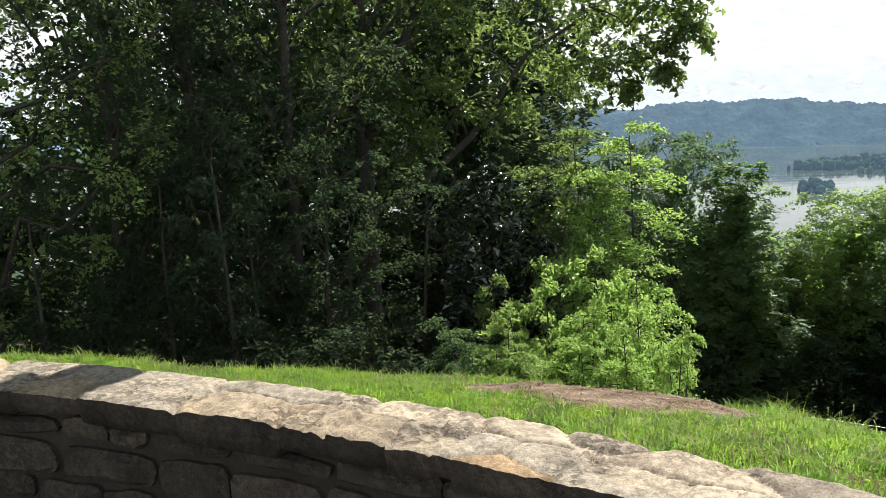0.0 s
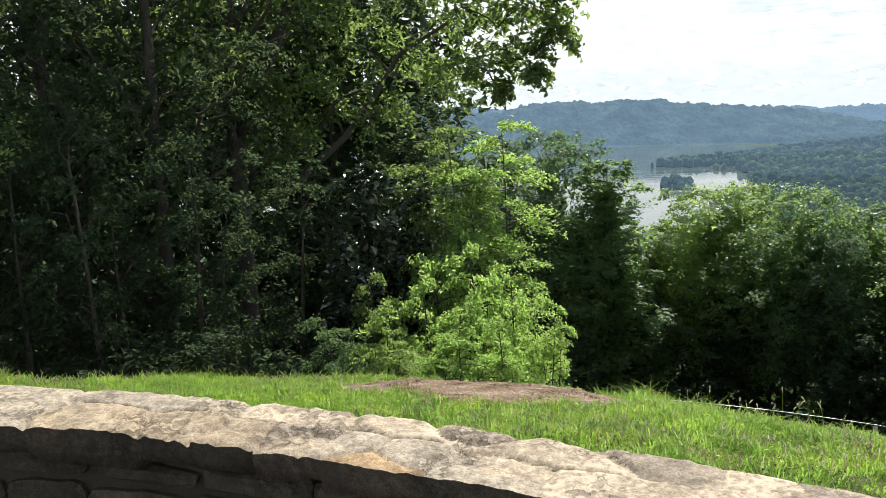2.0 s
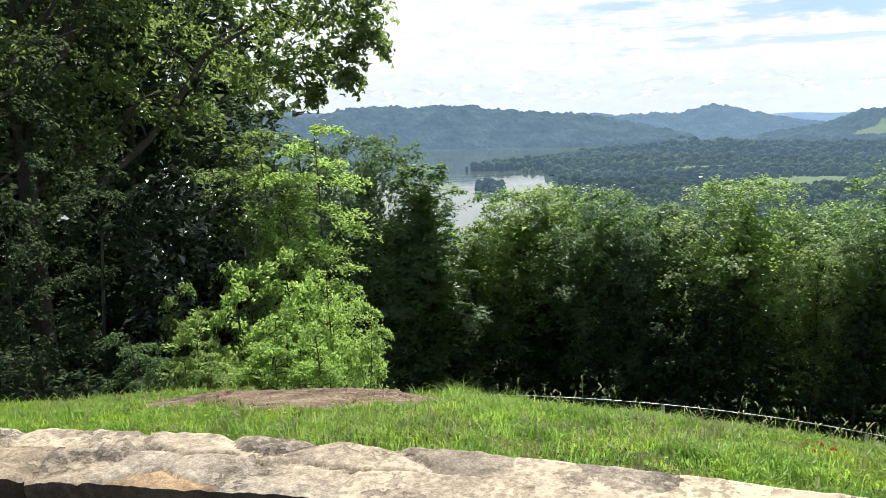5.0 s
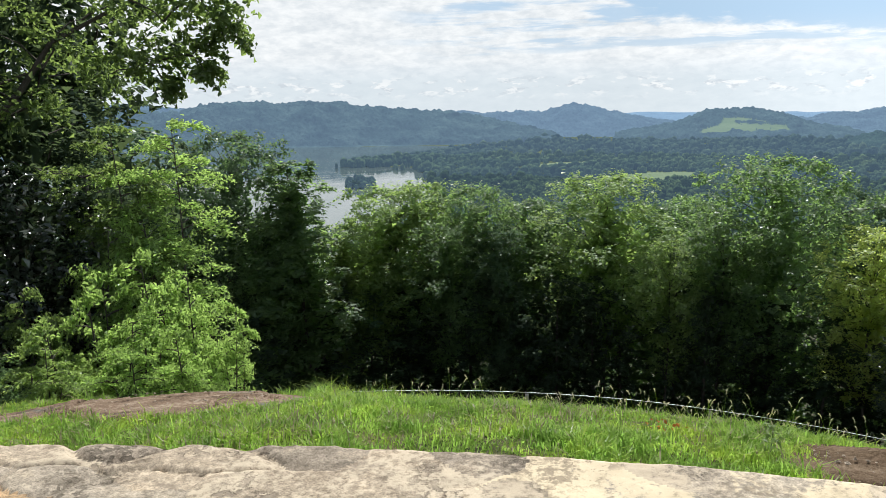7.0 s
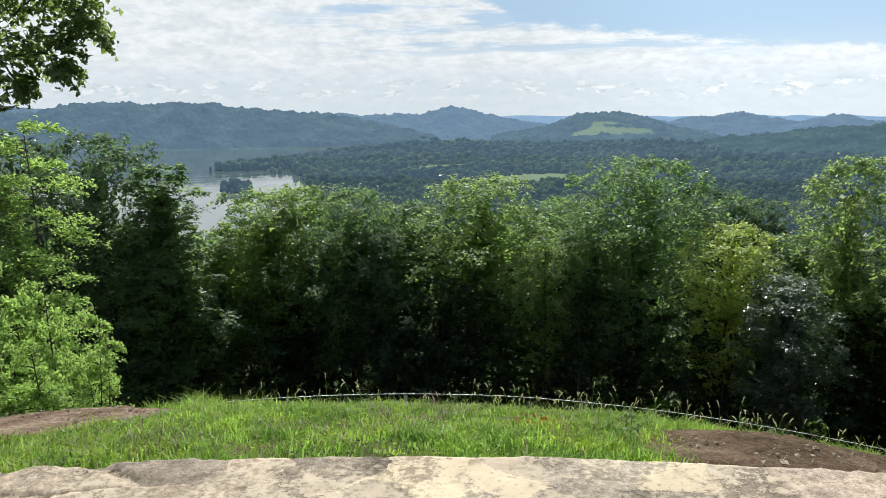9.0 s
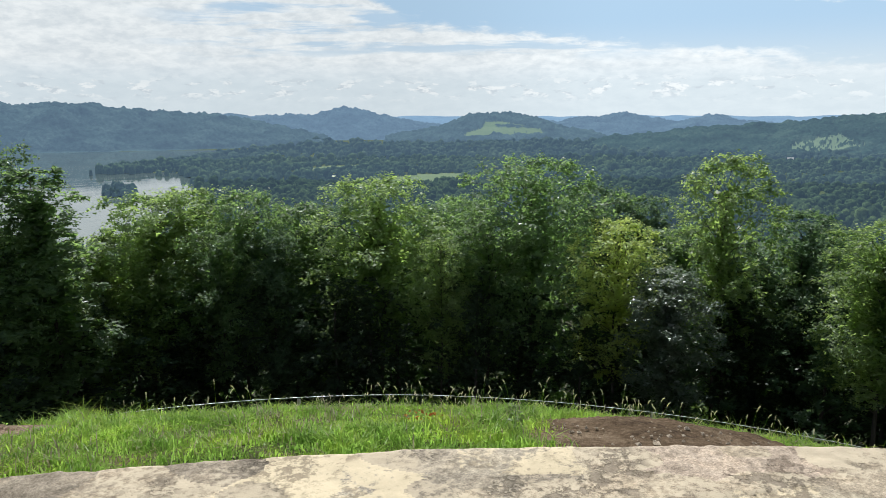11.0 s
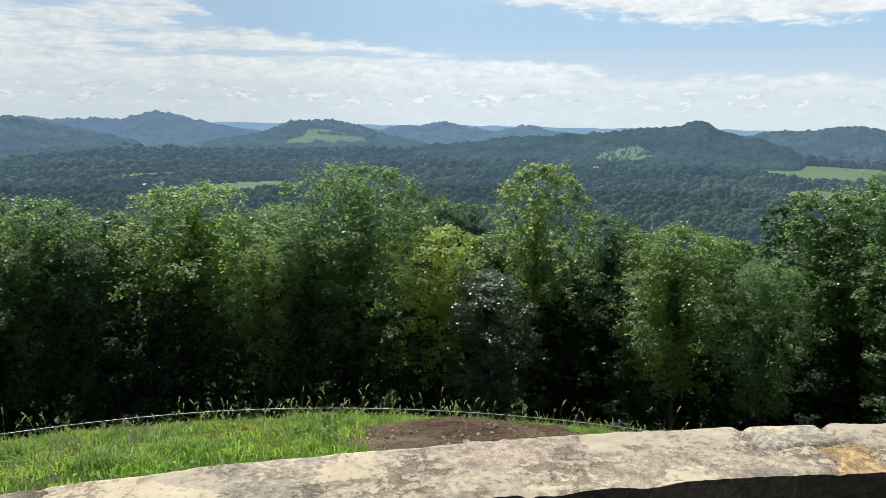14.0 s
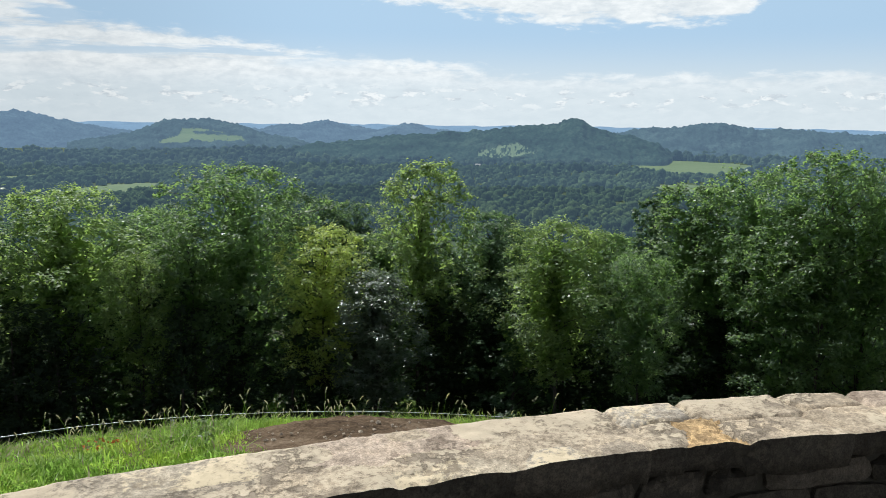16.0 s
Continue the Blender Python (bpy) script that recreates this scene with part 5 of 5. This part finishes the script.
def patch_coords(x, y, at):
    """Place within an oval patch: 1 at its rim."""
    az, d, ht, hr = at
    cx, cy = polar(az, d)
    a = math.radians(az)
    dx, dy = x - cx, y - cy
    t, r = dx * math.cos(a) - dy * math.sin(a), dx * math.sin(a) + dy * math.cos(a)
    return np.hypot(t / ht, r / hr) + 0.10 * fbm(x, y, 1.5, 3, 8.0)


def build_patch(name, at, mat, rise, label, category, seed, rough, kind):
    az, d, ht, hr = at
    cx, cy = polar(az, d)
    a = math.radians(az)
    n, m = 170, 90
    T, R = np.meshgrid(np.linspace(-1.25, 1.25, n), np.linspace(-1.25, 1.25, m), indexing="ij")
    x = cx + T * ht * math.cos(a) + R * hr * math.sin(a)
    y = cy - T * ht * math.sin(a) + R * hr * math.cos(a)
    k = patch_coords(x, y, at)
    h = np.clip(1.0 - k, -0.4, 1)
    step = rough * (fbm(x, y, 1.6, 4, seed) + 0.5 * np.round(2.5 * fbm(x, y, 2.4, 2, seed + 3)) / 2.5 + 0.4 * fbm(x, y, 9, 3, seed))
    z = land(x, y) + rise * np.sign(h) * np.abs(h) ** 0.6 + step * np.clip(h * 3, 0, 1)
    z = np.where(k > 1.0, land(x, y) - 0.12, np.maximum(z, land(x, y) + 0.018 * fbm(x, y, 2.2, 3) + 0.015))
    if not kind:
        # crooked cracks part the rock into slabs
        cut = 1.7 * T + 0.5 * R + 0.45 * fbm(x, y, 1.8, 4, seed + 5)
        z = z - 0.03 * np.exp(-(np.abs(cut - np.round(cut - 0.5) - 0.5) - 0.5) ** 2 / 0.0006) * (k < 1) + 0.012 * np.sin(np.floor(cut) * 2.3) * np.clip(h * 3, 0, 1)
    me = quick_mesh(name, np.stack([x, y, z], -1).reshape(-1, 3), grid_faces(n, m), mat)
    tagged(new(name, me), label, category, kind=kind)


def build_grass():
    rng = np.random.default_rng(31)
    n = 370000
    az, d = rng.uniform(-33, 82, n), 2.8 + 6.4 * rng.random(n) ** 0.72
    te, db = brink(az)
    x, y = polar(az, d)
    keep = (d < db + 0.25) & (np.hypot(x - WALL_C[0], y - WALL_C[1]) > R_OUT + 0.03) & (patch_coords(x, y, ROCK_AT) > 0.97 + rng.normal(size=n) * 0.05)
    keep &= patch_coords(x, y, SOIL_AT) > 0.95 + rng.normal(size=n) * 0.07
    thin = fbm(x, y, 1.3, 3, 6.0)
    tussock = fbm(x, y, 6.0, 2, 9.0)
    keep &= rng.random(n) < np.clip(0.85 + 0.4 * tussock - 1.6 * np.clip(thin - 0.42, 0, 1), 0.12, 1)
    az, d, x, y, db, thin, tussock = az[keep], d[keep], x[keep], y[keep], db[keep], thin[keep], tussock[keep]
    n = len(az)
    z = land(x, y)
    edge = np.exp(-np.clip(db - d, 0, 3) / 0.35)
    tuft = np.exp(-((az - 24) / 4.5) ** 2) * np.exp(-np.clip(db - d, 0, 3) / 0.7)
    h = (0.040 + 0.042 * rng.random(n) + 0.030 * np.clip(tussock, -0.6, 1) + 0.015 * fbm(x, y, 2.5, 2, 3.0)) * (1 + 0.45 * edge + 1.7 * tuft * rng.random(n)) * np.where(rng.random(n) < 0.05, 1.7, 1.0)
    h = np.clip(h, 0.025, 0.4)
    a = 5.0 * fbm(x, y, 5.0, 2, 2.0) + rng.normal(size=n) * 1.1
    w = 0.0024 + 0.0029 * rng.random(n)
    bend = h * rng.uniform(0.25, 1.1, n)
    ux, uy = np.cos(a), np.sin(a)
    bx, by = np.cos(a + 1.57), np.sin(a + 1.57)
    b0 = np.stack([x - ux * w, y - uy * w, z - 0.01], -1)
    b1 = np.stack([x + ux * w, y + uy * w, z - 0.01], -1)
    mx, my, mz = x + bx * bend * 0.3, y + by * bend * 0.3, z + h * 0.6
    m0 = np.stack([mx - ux * w * 0.8, my - uy * w * 0.8, mz], -1)
    m1 = np.stack([mx + ux * w * 0.8, my + uy * w * 0.8, mz], -1)
    tip = np.stack([x + bx * bend, y + by * bend, z + h * (1 - 0.25 * bend / h)], -1)
    dry = (rng.random(n) < np.clip(0.11 + 0.30 * thin, 0.03, 0.45)).astype(int)
    tall = (h > 0.075) | (edge > 0.4)
    k, q = int(tall.sum()), int((~tall).sum())
    v1 = np.stack([b0[tall], b1[tall], m1[tall], m0[tall], tip[tall]], 1).reshape(-1, 3)
    v2 = np.stack([b0[~tall], b1[~tall], tip[~tall]], 1).reshape(-1, 3)
    base = np.arange(k)[:, None] * 5
    # low broad-leaved weeds between the blades
    pick = rng.choice(n, 32000)
    wp = np.stack([x[pick] + rng.normal(size=32000) * 0.02, y[pick] + rng.normal(size=32000) * 0.02, z[pick] + rng.uniform(0.01, 0.05, 32000)], -1)
    v3, f3 = leaf_quads(rng, wp, rng.normal(size=(32000, 3)) * 0.5 + np.array([0, 0, 1.0]), 0.024, 0.6, 0.1)
    faces = [base + np.array([[0, 1, 2, 3]]), base + np.array([[3, 2, 4]]), len(v1) + np.arange(3 * q).reshape(-1, 3), f3 + len(v1) + len(v2)]
    idx = np.concatenate([dry[tall], dry[tall], dry[~tall], np.zeros(len(f3), dtype=int)])
    me = quick_mesh("grass", np.concatenate([v1, v2, v3]), faces, [GRASS, STRAW], mat_index=idx)
    tagged(new("grass", me), "bright green rough grass with bare spots", "grass", kind="stuff")


def build_foxtails():
    """Nodding seed heads on thin stems along the lip."""
    rng = np.random.default_rng(41)
    forms = []
    for k in range(5):
        h, lean = 0.15 + 0.042 * k, rng.uniform(0.03, 0.09)
        t = np.linspace(0, 1, 6)
        p = np.stack([lean * t ** 2, 0 * t, h * t], -1)
        stem = quick_mesh("stem", *tube(p, np.full(6, 0.0013), 4), GRASS)
        q = np.linspace(0, 1, 6)
        hp = p[-1] + np.stack([0.016 * q + 0.016 * q ** 2, 0 * q, 0.055 * q - 0.014 * q ** 2], -1)
        head_v, head_f = tube(hp, 0.0052 * np.array([0.45, 0.95, 1.0, 0.95, 0.7, 0.1]), 6)
        br_p = hp[rng.integers(0, 5, 90)] + rng.normal(size=(90, 3)) * 0.003
        br_v, br_f = leaf_quads(rng, br_p, rng.normal(size=(90, 3)), 0.011, 0.10, 0.0)
        head = quick_mesh("seed_head", *join_parts([(head_v, head_f), (br_v, br_f)]), HEAD)
        forms.append((stem, head))
    for k in range(210):
        az = rng.uniform(24, 84) if k < 105 else rng.normal(56, 9)
        te, db = brink(np.array([az]))
        d = float(db[0]) + rng.uniform(-0.35, 0.35)
        x, y = polar(az, d)
        z = float(land(np.array([x]), np.array([y]))[0])
        stem, head = forms[k % 5]
        ob = tagged(new("foxtail_grass"), "thin grass stem with a nodding seed head", "grass", "foxtails along the lip")
        ob.matrix_basis = Matrix.LocRotScale((x, y, z - 0.01), Euler((rng.uniform(-0.15, 0.15), rng.uniform(-0.15, 0.15), rng.uniform(0, 6.28))), Vector((1, 1, 1)) * rng.uniform(0.75, 1.15))
        piece("stem", stem, ob)
        piece("seed_head", head, ob, "pale fuzzy seed head")


def build_fence():
    """Low wire-mesh fence just over the lip; only its top wire shows."""
    fence = tagged(new("wire_fence"), "wire-mesh fence with a bright galvanised top wire below the grass lip", "fence")
    az = np.linspace(24, 104, 91)
    d = np.full_like(az, 8.7)
    el = np.interp(az, [14, 27, 45, 60, 70, 104], [20.2, 20.28, 20.42, 20.72, 20.9, 21.3])
    x, y = polar(az, d)
    z = EYE - d * np.tan(np.radians(el))
    top = np.stack([x, y, z], -1)
    piece("top_wire", quick_mesh("top_wire", *tube(top, np.full(len(az), 0.0032), 6), STEEL, smooth=True), fence, "bright galvanised wire")
    n = 260
    fa = np.linspace(24, 104, n)
    fx, fy = polar(fa, 8.7)
    fz = np.interp(fa, az, z)
    twists = []
    for k in range(0, n, 8):
        p = np.array([[fx[k], fy[k], fz[k] - 0.012], [fx[k] + 0.004, fy[k], fz[k] + 0.002], [fx[k] + 0.006, fy[k] + 0.003, fz[k] + 0.014]])
        twists.append(tube(p, [0.0014, 0.0014, 0.001], 4))
    tagged(piece("wire_twists", quick_mesh("wire_twists", *join_parts(twists), STEEL), fence), kind="stuff")
    wires = []
    for k in range(0, n - 12, 2):
        for sgn in (1, -1):
            i0, i1 = (k, k + 12) if sgn > 0 else (k + 12, k)
            p = np.array([[fx[i0], fy[i0], fz[i0] - 0.012], [fx[i1], fy[i1], fz[i1] - 0.75]])
            wires.append(tube(p, [0.0009, 0.0009], 3))
    tagged(piece("wire_mesh", quick_mesh("wire_mesh", *join_parts(wires), WIRE_DULL), fence), kind="stuff")
    for k in range(0, 91, 15):
        zb = float(land(top[k:k + 1, 0], top[k:k + 1, 1])[0]) - 0.3
        p = np.array([[top[k, 0], top[k, 1] , zb], [top[k, 0], top[k, 1], (zb + z[k]) / 2], [top[k, 0], top[k, 1], z[k] - 0.02]])
        piece("post", quick_mesh("post", *tube(p, [0.022, 0.022, 0.022], 8), STEEL, smooth=True), fence)


def build_shade_tree():
    """An unseen tree beside the wall, placed so that its bough throws its shade on the coping."""
    x0, y0 = -6.4, 5.9
    z0 = float(land(np.array([x0]), np.array([y0]))[0]) - 0.2
    bough = [((bx - x0, by - y0, bz - z0), r) for bx, by, bz, r in [(-3.2, 5.4, 4.3, 0.6), (-1.6, 5.1, 4.0, 0.35), (-0.46, 4.52, 3.68, 0.15), (-0.33, 4.66, 3.68, 0.17), (-0.21, 4.80, 3.68, 0.14)]]
    tr, (v, f) = broad_tree(97, 12.0, 2.3, 0.48, 0.5, 40, 10, 14, 0.13, 0.15, extra=bough)
    make_tree("tree", "unseen leafy tree beside the wall with a low bough", tr, quick_mesh("crown", v, f, LEAF["mid"]), LEAF["mid"], pose(x0, y0, z0), "trees of the near wood")


def build_small_things():
    rng = np.random.default_rng(51)
    # orange fallen leaves
    orange = leaf_material("fallen_leaf", (0.36, 0.11, 0.025), (0.55, 0.20, 0.05), (0.6, 0.24, 0.06), gloss=0.02, trans=0.4)
    p = np.array([3.35, 2.94, 0]) + rng.normal(size=(14, 3)) * np.array([0.06, 0.04, 0])
    p[:, 2] = land(p[:, 0], p[:, 1]) + rng.uniform(0.05, 0.10, 14)
    v, f = leaf_quads(rng, p, rng.normal(size=(14, 3)) * 0.5 + np.array([0, -0.3, 0.8]), 0.030, 0.6)
    tagged(new("fallen_leaves", quick_mesh("fallen_leaves", v, f, orange)), "small heap of orange fallen leaves in the grass", "leaves", kind="stuff")
    # a broad-leaved weed
    x, y = polar(56.0, 4.15)
    z = float(land(np.array([x]), np.array([y]))[0])
    weed = tagged(new("weed"), "small dark green weed beside the bare soil", "plant")
    weed.matrix_basis = pose(x, y, z)
    t = np.linspace(0, 1, 6)
    piece("stem", quick_mesh("stem", *tube(np.stack([0.02 * t ** 2, 0.01 * t, 0.17 * t], -1), 0.004 * (1 - 0.7 * t), 5), LEAF["dark"]), weed)
    a = rng.uniform(0, 6.28, 40)
    hp = rng.uniform(0.03, 0.19, 40)
    lp = np.stack([np.cos(a) * 0.035, np.sin(a) * 0.035, hp], -1)
    piece("foliage", quick_mesh("foliage", *leaf_quads(rng, lp, np.stack([np.cos(a) * 0.4, np.sin(a) * 0.4, 0 * a + 1], -1), 0.055, 0.35), LEAF["light"]), weed)
    # grit and chips on the bare soil and the rock
    n = 420
    at = [SOIL_AT] * 300 + [ROCK_AT] * 120
    vs, fs = [], []
    octa_f = np.array([[0, 1, 2], [0, 2, 3], [0, 3, 4], [0, 4, 1], [5, 2, 1], [5, 3, 2], [5, 4, 3], [5, 1, 4]])
    for k in range(n):
        az, d, ht, hr = at[k]
        q, th = math.sqrt(rng.random()) * 0.9, rng.uniform(0, 6.28)
        cx, cy = polar(az, d)
        aa = radians(az)
        T, R = q * math.cos(th) * ht, q * math.sin(th) * hr
        px, py = cx + T * math.cos(aa) + R * math.sin(aa), cy - T * math.sin(aa) + R * math.cos(aa)
        pz = float(land(np.array([px]), np.array([py]))[0]) + (0.085 if k < 300 else 0.10) * max(1 - q, 0) ** 0.6
        r = rng.uniform(0.005, 0.016) * (1.8 if rng.random() < 0.06 else 1)
        o = np.array([[0, 0, 1], [1, 0, 0], [0, 1, 0], [-1, 0, 0], [0, -1, 0], [0, 0, -1]]) * r * rng.uniform(0.5, 1.2, (6, 3)) * np.array([1, 1, 0.6])
        vs.append(o + np.array([px, py, pz])), fs.append(octa_f + 6 * k)
    chips = stone_material("chips", [(0.0, (0.30, 0.24, 0.18)), (1.0, (0.45, 0.38, 0.30))], (0.15, 0.12, 0.09))
    tagged(new("stone_chips", quick_mesh("stone_chips", np.concatenate(vs), np.concatenate(fs), chips)), "small stone chips scattered on soil and rock", "stones", kind="stuff")


def build_houses():
    """Farmhouses far off in the valley."""
    white = ground_like("house_siding", (0.2, 2.0), [(0.3, (0.62, 0.62, 0.60)), (0.7, (0.80, 0.80, 0.78))], bump=0.1)
    grey = ground_like("house_roof", (0.2, 2.0), [(0.3, (0.35, 0.36, 0.38)), (0.7, (0.52, 0.53, 0.55))], bump=0.2)
    for k, (az, el, w, l) in enumerate([(70.3, 2.95, 9, 16), (66.2, 2.35, 10, 22), (71.2, 3.4, 8, 12), (88.5, 3.6, 9, 14), (91.0, 3.9, 10, 18), (93.5, 3.4, 9, 15), (40.0, 2.5, 9, 18), (44.0, 2.4, 9, 16), (37.0, 2.45, 9, 18)]):
        d = 88.0 / math.tan(radians(el))
        x, y = polar(az, d)
        z = float(land(np.array([x]), np.array([y]))[0])
        house = tagged(new("farmhouse"), "small white farmhouse among the valley trees", "house", "farmhouses in the valley")
        house.matrix_basis = pose(x, y, z, 0, 0, -az + 20 * (k % 3))
        w, l, h = w * 0.7, l * 0.7, 7.0
        body = [[sx * l / 2, sy * w / 2, zz] for zz in (0, h) for sx, sy in ((-1, -1), (1, -1), (1, 1), (-1, 1))]
        piece("wall", quick_mesh("wall", np.array(body, float), np.array([[0, 1, 5, 4], [1, 2, 6, 5], [2, 3, 7, 6], [3, 0, 4, 7]]), white), house)
        e, rz = 0.5, h + w * 0.38
        roof = np.array([[-l / 2 - e, -w / 2 - e, h - 0.3], [l / 2 + e, -w / 2 - e, h - 0.3], [l / 2 + e, 0, rz], [-l / 2 - e, 0, rz], [-l / 2 - e, w / 2 + e, h - 0.3], [l / 2 + e, w / 2 + e, h - 0.3]])
        piece("roof", quick_mesh("roof", roof, [np.array([[0, 1, 2, 3], [3, 2, 5, 4], [0, 4, 5, 1]]), np.array([[0, 3, 4], [1, 5, 2]])], grey), house)


build_kinds()
build_slope_trees()
build_left_wood()
build_shade_tree()
build_houses()
build_patch("rock_outcrop", ROCK_AT, ROCK, 0.07, "flat reddish-brown rock outcrop in the grass", "rock", 12.0, 0.024, "")
build_patch("bare_soil", SOIL_AT, SOIL, 0.085, "bare brown soil patch in the grass", "soil", 15.0, 0.030, "structure")
build_fence()
build_grass()
build_foxtails()
build_small_things()
build_wall()
